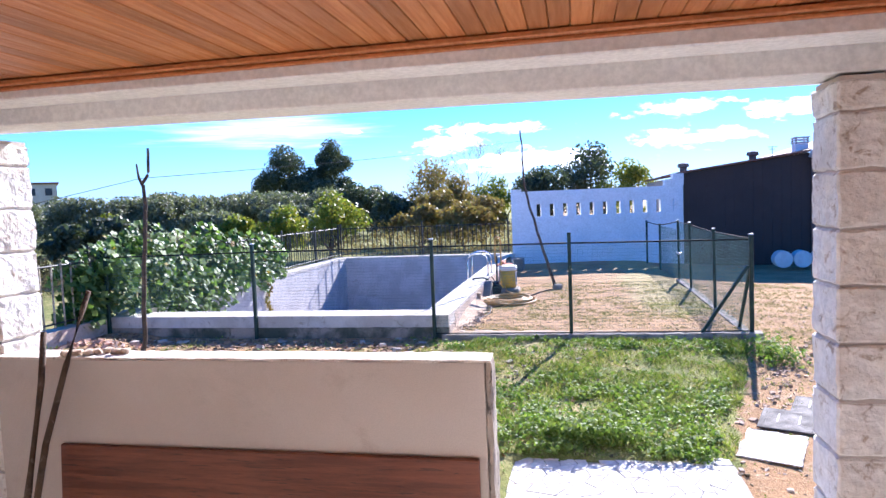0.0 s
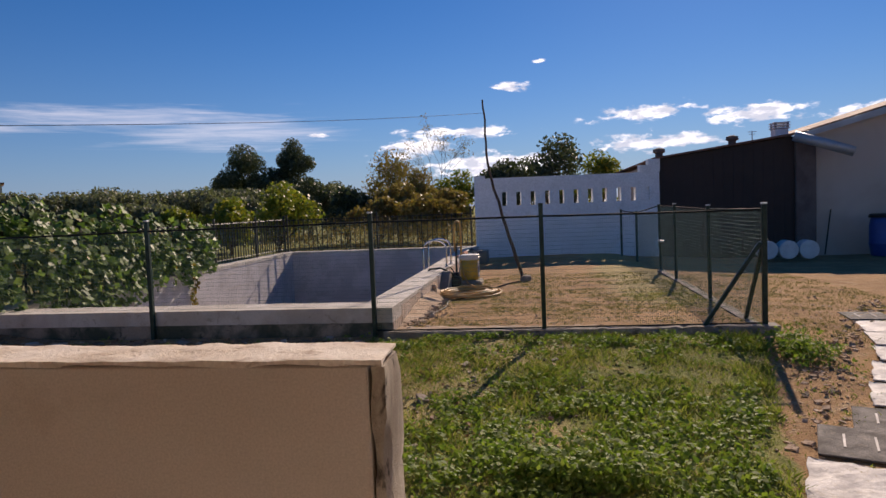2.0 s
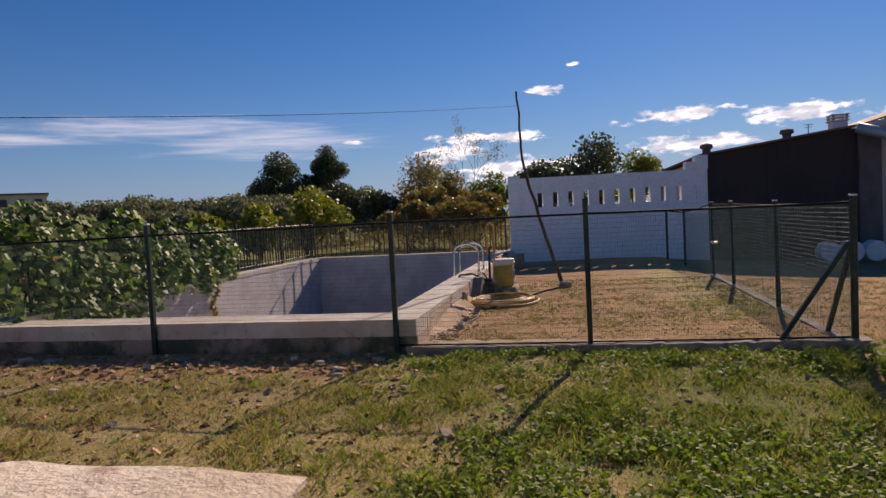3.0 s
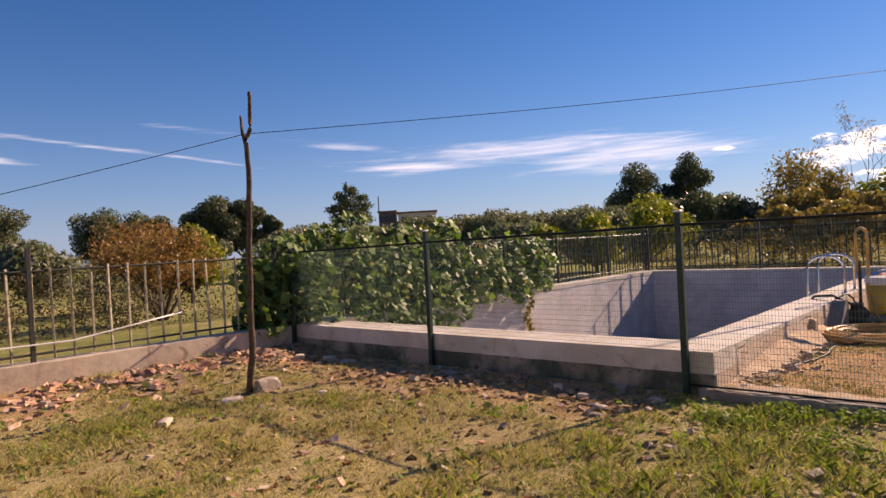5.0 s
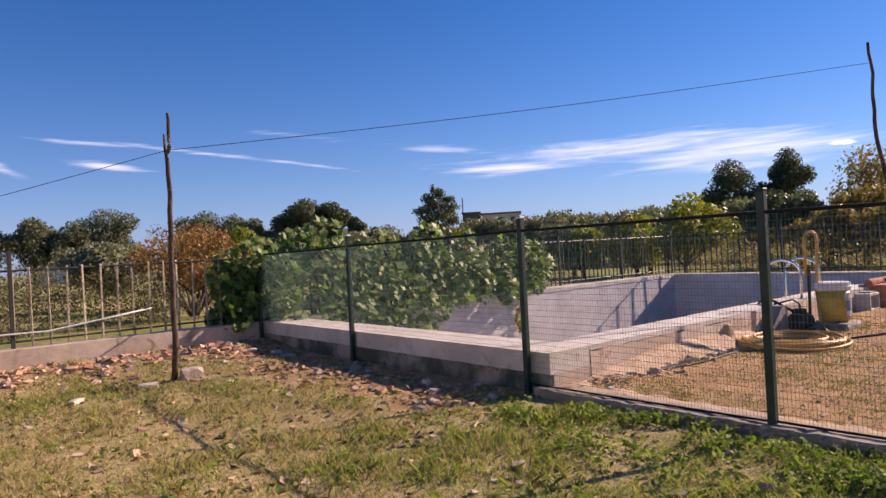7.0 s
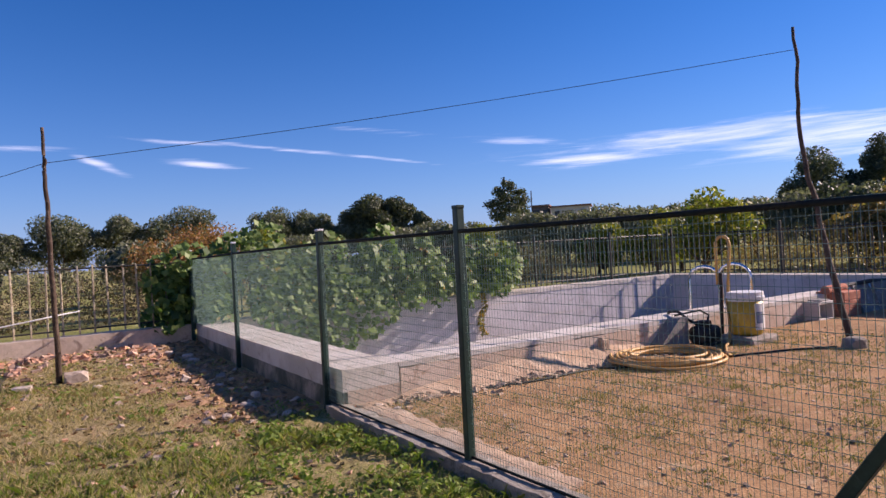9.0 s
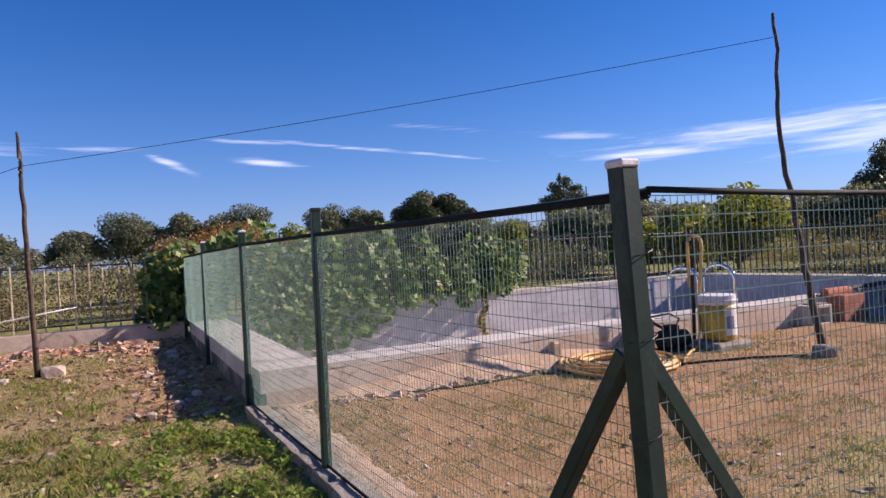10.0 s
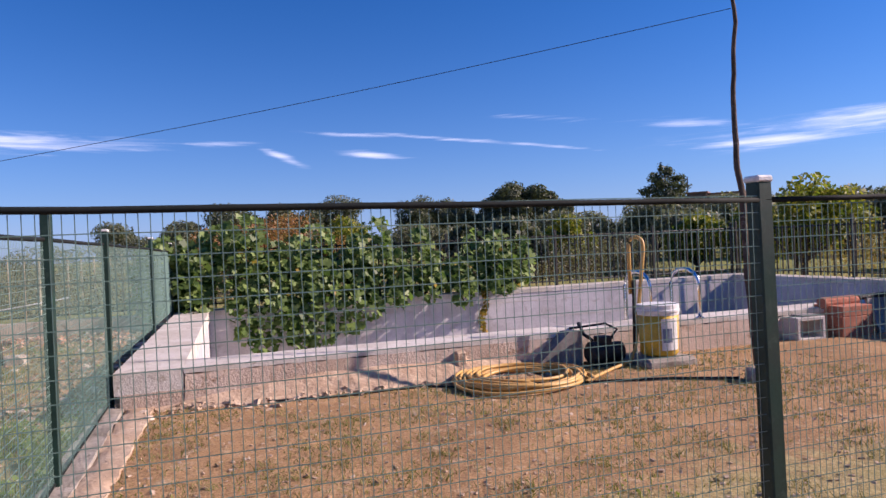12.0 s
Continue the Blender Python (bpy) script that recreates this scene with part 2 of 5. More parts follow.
YELLOW = mat("yellow_plastic", (0.62, 0.4, 0.035), (0.5, 0.31, 0.03), 4.0, 0.5, 0.1, 60, spec=0.4, third=(0.4, 0.27, 0.08))
WHITE_PLASTIC = mat("white_plastic", (0.72, 0.72, 0.7), (0.62, 0.62, 0.6), 4.0, 0.5, 0.05, 60)
LABEL_BLUE = mat("faded_blue_label", (0.14, 0.18, 0.26), (0.2, 0.24, 0.31), 9.0, 0.6, 0.0, 60)
BLACK = mat("black_rubber", (0.018, 0.018, 0.018), (0.035, 0.033, 0.03), 5.0, 0.6, 0.2, 60)
HOSE = mat("ochre_hose", (0.58, 0.36, 0.11), (0.5, 0.29, 0.08), 6.0, 0.5, 0.1, 60, spec=0.4)
STICK = mat("grey_brown_bark", (0.11, 0.075, 0.05), (0.065, 0.045, 0.032), 6.0, 0.9, 0.7, 40, third=(0.17, 0.13, 0.1))
BARK = mat("tree_bark", (0.085, 0.065, 0.048), (0.05, 0.038, 0.028), 5.0, 0.95, 0.7, 25)
STONE = mat("limestone_rubble", (0.44, 0.35, 0.26), (0.3, 0.225, 0.16), 5.0, 0.92, 0.6, 30, island=0.4)
PALE_STONE = mat("pale_flat_stone", (0.44, 0.37, 0.3), (0.33, 0.26, 0.2), 5.0, 0.9, 0.5, 30, island=0.3)
SHARD = mat("terracotta_rubble", (0.52, 0.27, 0.16), (0.42, 0.3, 0.22), 4.0, 0.9, 0.5, 40, island=0.4, third=(0.5, 0.43, 0.36))
BRICK = mat("terracotta_brick", (0.48, 0.19, 0.11), (0.38, 0.14, 0.085), 6.0, 0.88, 0.4, 50)
COBBLE = mat("pale_paving_stone", (0.66, 0.63, 0.6), (0.56, 0.53, 0.5), 5.0, 0.88, 0.3, 40, each=0.08)
JOINT = mat("paving_joint", (0.4, 0.36, 0.3), (0.33, 0.29, 0.24), 6.0, 0.95, 0.5, 50)
SLAB = mat("pale_slab", (0.58, 0.55, 0.52), (0.49, 0.46, 0.43), 5.0, 0.7, 0.3, 40, third=(0.45, 0.4, 0.34), each=0.08)
MAT_GREY = mat("grey_rubber_mat", (0.14, 0.125, 0.115), (0.1, 0.09, 0.08), 6.0, 0.85, 0.4, 60, third=(0.2, 0.17, 0.14))
PINE_BOARD = mat("varnished_pine_boards", (0.5, 0.2, 0.06), (0.4, 0.14, 0.04), 2.5, 0.42, 0.15, 30, spec=0.4, island=0.22, stretch=(14, 0.7, 14))
BOARD = mat("red_brown_wood", (0.2, 0.065, 0.028), (0.12, 0.038, 0.02), 2.0, 0.45, 0.2, 30, spec=0.4, stretch=(0.8, 12, 12), third=(0.06, 0.024, 0.016))
TILE_FLOOR = mat("pale_stone_floor", (0.7, 0.66, 0.6), (0.62, 0.58, 0.52), 3.0, 0.6, 0.15, 50, each=0.1)
HOUSE_WALL = mat("house_render", (0.82, 0.8, 0.76), (0.76, 0.73, 0.69), 1.2, 0.88, 0.08, 30)
BLUE = mat("blue_plastic", (0.025, 0.075, 0.3), (0.02, 0.06, 0.24), 4.0, 0.4, 0.05, 60, spec=0.5)
GREY_BOARD = mat("grey_fibre_board", (0.24, 0.225, 0.21), (0.18, 0.17, 0.16), 4.0, 0.85, 0.3, 50, third=(0.36, 0.35, 0.33))
FAR_WALL = mat("pale_far_house", (0.6, 0.54, 0.45), (0.52, 0.46, 0.38), 0.3, 0.9, 0.1, 5)
GLASS_DARK = mat("dark_window", (0.03, 0.035, 0.04), (0.04, 0.045, 0.05), 1.0, 0.2, 0.0, 9)
L_VINE = leaf_mat("vine_leaf", (0.05, 0.095, 0.024), (0.13, 0.2, 0.05), (0.25, 0.33, 0.1), 0.42, 0.5)
L_VINE_OLD = leaf_mat("yellow_vine_leaf", (0.3, 0.25, 0.03), (0.35, 0.2, 0.03), (0.2, 0.22, 0.04))
L_OAK = leaf_mat("dark_tree_leaf", (0.045, 0.06, 0.036), (0.08, 0.095, 0.055), (0.14, 0.15, 0.085), 0.3)
# far crowns: distance haze put into a greyer, lighter leaf colour
L_HAZED = leaf_mat("hazed_tree_leaf", (0.08, 0.095, 0.062), (0.13, 0.145, 0.095), (0.2, 0.205, 0.14), 0.4)
L_OLIVE = leaf_mat("olive_leaf", (0.115, 0.125, 0.08), (0.18, 0.185, 0.125), (0.25, 0.245, 0.17), 0.35)
L_CITRUS = leaf_mat("yellow_green_leaf", (0.11, 0.16, 0.025), (0.2, 0.22, 0.03), (0.36, 0.3, 0.04), 0.42)
L_RUST = leaf_mat("rust_leaf", (0.25, 0.115, 0.045), (0.31, 0.155, 0.055), (0.21, 0.16, 0.06), 0.4)
L_SCRUB = leaf_mat("dull_scrub_leaf", (0.09, 0.075, 0.045), (0.14, 0.105, 0.062), (0.11, 0.1, 0.05), 0.3, 0.9)
BANK = mat("sandy_eroded_soil", (0.5, 0.37, 0.26), (0.4, 0.28, 0.185), 3.0, 0.95, 0.8, 30, third=(0.55, 0.43, 0.3))
SOIL = mat("soil_clod", (0.34, 0.22, 0.13), (0.25, 0.155, 0.09), 5.0, 0.95, 0.6, 30, island=0.25)
L_AUTUMN = leaf_mat("autumn_leaf", (0.2, 0.14, 0.05), (0.3, 0.19, 0.07), (0.19, 0.18, 0.06), 0.42)
L_GRASS = leaf_mat("grass_blade", (0.14, 0.19, 0.035), (0.22, 0.26, 0.055), (0.34, 0.33, 0.1), 0.45, 0.7)
L_STRAW = leaf_mat("dry_grass_blade", (0.38, 0.3, 0.15), (0.5, 0.4, 0.22), (0.3, 0.25, 0.12), 0.4, 0.8)
L_STUBBLE = leaf_mat("stubble_blade", (0.2, 0.18, 0.06), (0.3, 0.25, 0.1), (0.17, 0.18, 0.05), 0.3, 0.85)
L_WEED = leaf_mat("weed_leaf", (0.11, 0.18, 0.03), (0.19, 0.26, 0.045), (0.28, 0.33, 0.075), 0.42, 0.65)


# ---- mesh tools ----
def solid(name, bm, material, parent=None, label="", smooth=False, kind=""):
    me = bpy.data.meshes.new(name)
    bmesh.ops.recalc_face_normals(bm, faces=bm.faces)
    bm.to_mesh(me)
    bm.free()
    me.materials.append(material)
    if smooth:
        me.polygons.foreach_set("use_smooth", [True] * len(me.polygons))
        if smooth == "worn":
            me.set_sharp_from_angle(angle=radians(42))
    ob = new(name, me)
    return attach(ob, parent, label, kind)


def attach(ob, parent=None, label="", kind=""):
    if parent is not None:
        ob.parent = parent
        ob.matrix_parent_inverse = parent.matrix_basis.inverted() if parent.parent is None else Matrix.Identity(4)
    return tagged(ob, label, kind=kind)


def part(name, bm, material, parent, label="", smooth=False, kind=""):
    return solid(name, bm, material, parent, label, smooth, kind)


def raw(name, verts, faces, material, parent=None, label="", kind=""):
    me = bpy.data.meshes.new(name)
    me.from_pydata(verts, [], faces)
    me.materials.append(material)
    return attach(new(name, me), parent, label, kind)


def empty(name, at, label, category, group="", kind=""):
    ob = new(name)
    ob.empty_display_size = 0.1
    ob.location = at
    return tagged(ob, label, category, group, kind)


def box(bm, lo, hi, bevel=0.0, m=None, cuts=0, rough=0.0):
    c = [(a + b) / 2 for a, b in zip(lo, hi)]
    s = [b - a for a, b in zip(lo, hi)]
    vs = bmesh.ops.create_cube(bm, size=1, matrix=Matrix.Translation(c) @ Matrix.Diagonal((*s, 1)))["verts"]
    if bevel:
        es = list({e for v in vs for e in v.link_edges})
        fs = bmesh.ops.bevel(bm, geom=es, offset=bevel, segments=1, affect="EDGES")
        vs = list({v for v in vs if v.is_valid} | set(fs["verts"]))
    if cuts:
        es = list({e for v in vs for e in v.link_edges})
        r = bmesh.ops.subdivide_edges(bm, edges=es, cuts=cuts, use_grid_fill=True)
        vs = list({v for v in vs if v.is_valid} | {g for g in r["geom"] if isinstance(g, bmesh.types.BMVert)})
        for v in vs:
            d = noise.noise_vector(v.co * 7.0) * rough + noise.noise_vector(v.co * 21.0) * rough * 0.45
            v.co += d
    if m is not None:
        bmesh.ops.transform(bm, matrix=m, verts=vs)
    return vs


def worn_box(bm, lo, hi, step, rough, pits=0.0):
    """A box cut into even pieces, its faces uneven, its edges chipped and pitted."""
    vs = box(bm, lo, hi)
    for axis in range(3):
        n = max(1, int((hi[axis] - lo[axis]) / step))
        for i in range(1, n):
            co, no = [0, 0, 0], [0, 0, 0]
            co[axis], no[axis] = lo[axis] + (hi[axis] - lo[axis]) * i / n, 1
            bmesh.ops.bisect_plane(bm, geom=bm.verts[:] + bm.edges[:] + bm.faces[:], plane_co=co, plane_no=no)
    mid = (Vector(lo) + Vector(hi)) / 2
    for v in bm.verts:
        at_edge = sum(1 for k in range(3) if min(abs(v.co[k] - lo[k]), abs(v.co[k] - hi[k])) < 1e-5)
        d = noise.noise_vector(v.co * 6.0) * rough + noise.noise_vector(v.co * 23.0) * rough * 0.6
        if at_edge > 1:
            chip = max(0.0, noise.noise(v.co * 9.0) + 0.25) * rough * 2.2
            for k in range(3):
                if min(abs(v.co[k] - lo[k]), abs(v.co[k] - hi[k])) < 1e-5:
                    d[k] += chip if v.co[k] < mid[k] else -chip
        elif pits and noise.noise(v.co * 31.0) < -0.38:
            d.z -= pits
        v.co += d


def tube(bm, pts, radii, sides=8, caps=True):
    pts = [Vector(p) for p in pts]
    if isinstance(radii, (int, float)):
        radii = [radii] * len(pts)
    rings = []
    up = Vector((0, 0, 1))
    for i, p in enumerate(pts):
        d = (pts[min(i + 1, len(pts) - 1)] - pts[max(i - 1, 0)]).normalized()
        ref = up if abs(d.z) < 0.95 else Vector((1, 0, 0))
        a = d.cross(ref).normalized()
        b = d.cross(a)
        rings.append([bm.verts.new(p + radii[i] * (a * math.cos(2 * math.pi * k / sides) + b * math.sin(2 * math.pi * k / sides))) for k in range(sides)])
    for r0, r1 in zip(rings, rings[1:]):
        for k in range(sides):
            bm.faces.new((r0[k], r0[(k + 1) % sides], r1[(k + 1) % sides], r1[k]))
    if caps:
        bm.faces.new(rings[0][::-1])
        bm.faces.new(rings[-1])


def lathe(bm, profile, at, sides=24):
    rings = []
    for r, z in profile:
        rings.append([bm.verts.new((at[0] + r * math.cos(2 * math.pi * k / sides), at[1] + r * math.sin(2 * math.pi * k / sides), at[2] + z)) for k in range(sides)])
    for r0, r1 in zip(rings, rings[1:]):
        for k in range(sides):
            bm.faces.new((r0[k], r0[(k + 1) % sides], r1[(k + 1) % sides], r1[k]))
    bm.faces.new(rings[0][::-1])
    bm.faces.new(rings[-1])


def rock(bm, at, size, rng):
    vs = bmesh.ops.create_icosphere(bm, subdivisions=2, radius=1)["verts"]
    off = Vector((rng.uniform(0, 50), rng.uniform(0, 50), 0))
    turn = Euler((0, 0, rng.uniform(0, 6.28))).to_matrix()
    for v in vs:
        k = 1 + 0.35 * noise.noise(v.co * 1.3 + off) + 0.15 * noise.noise(v.co * 3.1 + off)
        q = v.co * k
        q = Vector((max(-0.75, min(0.75, q.x)), max(-0.75, min(0.75, q.y)), max(-0.7, min(0.7, q.z))))
        v.co = turn @ Vector((q.x * size[0], q.y * size[1], q.z * size[2])) + Vector(at)


def smooth_step(v):
    v = max(0.0, min(1.0, v))
    return v * v * (3 - 2 * v)


def ground_z(x, y):
    z = -0.06 * smooth_step((x - 1.2) / 1.6) * smooth_step((9.5 - y) / 3 + 0.5) - 0.26 * smooth_step((x - 2.0) / 5) * smooth_step((y - 13) / 9)
    if y > 10.3 and -1.0 < x < 3.7:
        z += 0.05 * smooth_step((y - 10.3) / 0.4) * smooth_step((3.7 - x) / 0.4)
    z += 0.1 * smooth_step((-5.8 - x) / 1.2) * smooth_step((y - 3) / 3) * (1.0 if x > -7.8 else 0.8)
    if 0.5 < x < 2.3 and 3.4 < y < 5.55:
        z -= 0.12
    if -3.3 < x < 3.3 and y < 3.45:
        z -= 0.4
    far = smooth_step((max(abs(x), abs(y - 10)) - 8) / 20)
    return z + 0.02 * noise.noise(Vector((x * 0.9, y * 0.9, 0))) + 0.012 * noise.noise(Vector((x * 3.1, y * 3.1, 5))) - 0.25 * far


def dirt_at(x, y):
    """How bare the soil is, and how dry the grass."""
    n = noise.noise(Vector((x * 0.7, y * 0.7, 3.0)))
    if y > 10.25 and -1.2 < x < 3.65:
        d = 0.78 + 0.18 * noise.noise(Vector((x * 1.9, y * 1.9, 1.0))) - 0.58 * smooth_step((x - 1.7) / 1.2) * smooth_step((y - 10.8) / 3) + 0.15 * n
        return d, 0.75
    if x > 2.2 and x > 2.35 + (y - 5.7) * 0.27 or (x > 3.65 and y > 9):
        return 0.85 + 0.2 * n - 0.35 * smooth_step((x - 8) / 6), 0.5
    if x < -7.6 or y > 23 or x > 12:
        return (0.1 if x > -7.6 or y > 27 else 0.2) + 0.25 * n, (0.25 if x > -7.6 or y > 27 else 0.4) + 0.4 * n
    n2 = noise.noise(Vector((x * 1.6, y * 1.6, 7.0)))
    d = 0.15 + 0.4 * n + 0.4 * n2
    d += 0.55 * smooth_step((y - 8.7) / 0.9) * smooth_step((-0.9 - x) / 0.8)
    d += 0.35 * smooth_step((-5.2 - x) / 1.5) - 0.06 * smooth_step((0.5 - x) / 3) * smooth_step((8.6 - y) / 1)
    dry = 0.32 + 0.75 * smooth_step((1.8 - x) / 4.5) + 0.3 * n + 0.25 * n2
    return d, dry


# ---- ground ----
POOL = (-7.1, -1.42, 10.85, 22.4)


def build_ground():
    fine = lambda a, b, s: list(np.arange(a, b, s))
    xs = [-2500, -900, -400, -200, -120, -80, -60, -45, -35, -28, -22, -18, -14, -11, -9] + fine(-7.9, 6.6, 0.14) + [7, 8, 9, 10, 12, 15, 20, 28, 40, 60, 100, 200, 500, 2500]
    ys = [-2500, -900, -300, -100, -40, -20, -12, -7, -4, -2, 0, 1, 2, 3, 3.44, 3.46] + fine(3.5, 18, 0.14) + [18.5, 19, 19.5, 20, 20.5, 21, 21.5, 22, 22.6, 23.2, 24, 25, 27, 30, 34, 40, 50, 65, 85, 120, 200, 500, 1000, 2500]
    px = (POOL[0] - 0.2, POOL[1] + 0.2)
    py = (POOL[2] - 0.25, POOL[3] + 0.2)
    xs, ys = sorted(set(xs) | set(px)), sorted(set(ys) | set(py))
    verts, dirt, dry = [], [], []
    for y in ys:
        for x in xs:
            verts.append((x, y, ground_z(x, y)))
            d, q = dirt_at(x, y)
            dirt.append(d)
            dry.append(q)
    w = len(xs)
    faces = []
    for j in range(len(ys) - 1):
        for i in range(w - 1):
            cx, cy = (xs[i] + xs[i + 1]) / 2, (ys[j] + ys[j + 1]) / 2
            if px[0] < cx < px[1] and py[0] < cy < py[1]:
                continue
            faces.append((j * w + i, j * w + i + 1, (j + 1) * w + i + 1, (j + 1) * w + i))
    ob = raw("ground", verts, faces, GROUND)
    for key, data in (("dirt", dirt), ("dry", dry)):
        ob.data.attributes.new(key, "FLOAT", "POINT").data.foreach_set("value", data)
    ob.data.polygons.foreach_set("use_smooth", [True] * len(faces))
    tagged(ob, "bare brown soil and patchy green and dry grass", "ground", kind="structure")


build_ground()


# ---- swimming pool ----
COPE = 0.385


def build_pool():
    x0, x1, y0, y1 = POOL
    pool = empty("swimming_pool", (-4.2, 16.5, 0), "empty grey-plastered swimming pool with worn cement edges", "swimming pool")
    bm = bmesh.new()
    box(bm, (x0 - 0.4, y0 - 0.5, -1.62), (x1 + 0.4, y1 + 0.4, -1.5))
    part("pool_floor", bm, PLASTER, pool)
    for lo, hi in (((x0 - 0.4, y0 - 0.5, -1.5), (x1 + 0.38, y0, COPE - 0.202)), ((x0 - 0.4, y1, -1.5), (x1 + 0.38, y1 + 0.4, COPE - 0.09)),
                   ((x0 - 0.4, y0 + 0.002, -1.5), (x0, y1 - 0.002, COPE - 0.09)), ((x1, y0 + 0.002, -1.5), (x1 + 0.38, y1 - 0.002, COPE - 0.057))):
        bm = bmesh.new()
        box(bm, lo, hi)
        part("pool_wall", bm, PLASTER, pool)
    # copings: slightly uneven cement caps
    for lo, hi in (((x0 - 0.15, 10.3, COPE - 0.2), (-0.955, y0 + 0.012, COPE)), ((x0 - 0.45, y1 - 0.01, COPE - 0.088), (-0.955, y1 + 0.45, COPE)),
                   ((x0 - 0.45, y0 + 0.014, COPE - 0.088), (x0 + 0.012, y1 - 0.012, COPE + 0.002)), ((x1 - 0.012, y0 + 0.014, COPE - 0.055), (-0.952, y1 - 0.012, COPE - 0.002))):
        bm = bmesh.new()
        worn_box(bm, lo, hi, 0.09, 0.002)
        part("coping", bm, COPING, pool, smooth="worn")
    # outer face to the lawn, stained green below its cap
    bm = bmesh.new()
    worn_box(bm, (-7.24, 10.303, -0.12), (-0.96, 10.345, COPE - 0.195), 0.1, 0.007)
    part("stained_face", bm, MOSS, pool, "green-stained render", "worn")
    # rough outer face to the yard
    bm = bmesh.new()
    worn_box(bm, (-1.03, 10.87, -0.1), (-0.95, 22.4, COPE - 0.056), 0.1, 0.006)
    part("rough_face", bm, YARD_FACE, pool, "rough pinkish render", "worn")
    bm = bmesh.new()
    worn_box(bm, (-1.06, 10.346, -0.1), (-0.952, 10.868, COPE - 0.19), 0.1, 0.005)
    part("corner_face", bm, YARD_FACE, pool, "rough pinkish render at the corner", "worn")
    # pale mortar lines on the long wall
    rng = random.Random(4)
    for z in (0.12, -0.22, -0.56, -0.9):
        y = y0 + 0.4
        while y < y1 - 0.8:
            ln = rng.uniform(0.8, 2.6)
            bm = bmesh.new()
            tilt = rng.uniform(-0.02, 0.02)
            box(bm, (x0 - 0.004, y, z - 0.007 + tilt), (x0 + 0.004, min(y + ln, y1 - 0.3), z + 0.007 + tilt))
            part("mortar_line", bm, COPING, pool)
            y += ln + rng.uniform(0.3, 2.4)
    return pool


build_pool()


def build_ladder():
    lad = empty("pool_ladder", (-1.2, 16.1, COPE), "shiny steel pool ladder with two arched handrails", "ladder")
    for y in (15.79, 16.45):
        pts = [(-1.02, y, COPE - 0.02), (-1.02, y, 0.78)]
        for k in range(9):
            a = math.pi * k / 8
            pts.append((-1.27 + 0.25 * math.cos(a), y, 0.78 + 0.18 * math.sin(a)))
        pts += [(-1.52, y, 0.3), (-1.52, y, -0.6)]
        bm = bmesh.new()
        tube(bm, pts, 0.021, 12)
        part("handrail", bm, CHROME, lad, smooth=True)
        bm = bmesh.new()
        lathe(bm, [(0.05, 0), (0.05, 0.012), (0.03, 0.02)], (-1.02, y, COPE - 0.001), 16)
        part("flange", bm, CHROME, lad)
    for z in (0.05, -0.22, -0.49):
        bm = bmesh.new()
        box(bm, (-1.555, 15.81, z - 0.012), (-1.485, 16.43, z + 0.012), 0.004)
        part("rung", bm, CHROME, lad)


build_ladder()


# ---- fences ----
def mesh_panel(parent, p, q, z0, z1):
    """Welded wire between two posts: upright wires 25 mm apart, level wires 50 mm apart."""
    p, q = Vector((*p, 0)), Vector((*q, 0))
    d = q - p
    ln = d.length
    d.normalize()
    side = Vector((-d.y, d.x, 0))
    verts, faces = [], []

    def bar(a, b, r):
        w = (b - a).normalized()
        u = side
        v = w.cross(u)
        k = len(verts)
        for c in (a, b):
            for s in range(3):
                g = 2 * math.pi * s / 3
                verts.append(c + r * (u * math.cos(g) + v * math.sin(g)))
        for s in range(3):
            faces.append((k + s, k + (s + 1) % 3, k + 3 + (s + 1) % 3, k + 3 + s))

    n = int(ln / 0.025)
    for i in range(1, n):
        o = p + d * (ln * i / n)
        wob = side * 0.006 * noise.noise(Vector((o.x * 2, o.y * 2, 0)))
        bar(o + Vector((0, 0, z0)) + wob, o + Vector((0, 0, z1)) + wob, 0.00125)
    k = int((z1 - z0) / 0.05)
    for i in range(k + 1):
        z = z0 + (z1 - z0) * i / k
        steps = max(2, int(ln / 0.5))
        last = None
        for s in range(steps + 1):
            o = p + d * (ln * s / steps)
            o = o + Vector((0, 0, z + 0.006 * noise.noise(Vector((o.x * 1.7, o.y * 1.7, i * 0.3))))) + side * 0.006 * noise.noise(Vector((o.x * 2, o.y * 2, 0)))
            if last is not None:
                bar(last, o, 0.0015)
            last = o
    return raw("wire_mesh", verts, faces, WIRE, parent, "green coated welded wire", "stuff")


def post(name, parent, x, y, z0, z1, w, lean=(0, 0), cap=False):
    bm = bmesh.new()
    vs = box(bm, (x - w / 2, y - w / 2, z0), (x + w / 2, y + w / 2, z1), 0.005)
    for v in vs:
        k = (v.co.z - z0) / (z1 - z0)
        v.co.x += lean[0] * k
        v.co.y += lean[1] * k
    p = part(name, bm, GREEN, parent)
    bm = bmesh.new()
    e = w / 2 + 0.004
    box(bm, (x + lean[0] - e, y + lean[1] - e, z1 - 0.01), (x + lean[0] + e, y + lean[1] + e, z1 + 0.012), 0.006)
    part("post_cap", bm, POST_CAP if cap else GREEN, p, "pale weathered cap" if cap else "")
    return p


def rail_bar(name, parent, a, b, r, material):
    bm = bmesh.new()
    a, b = Vector(a), Vector(b)
    pts = []
    for i in range(9):
        k = i / 8
        pts.append(a.lerp(b, k) + Vector((0, 0, 0.004 * noise.noise(Vector((a.x + k * 4, a.y + k * 4, 2))) - 0.004 * math.sin(math.pi * k))))
    tube(bm, pts, r, 8)
    return part(name, bm, material, parent, smooth=True)


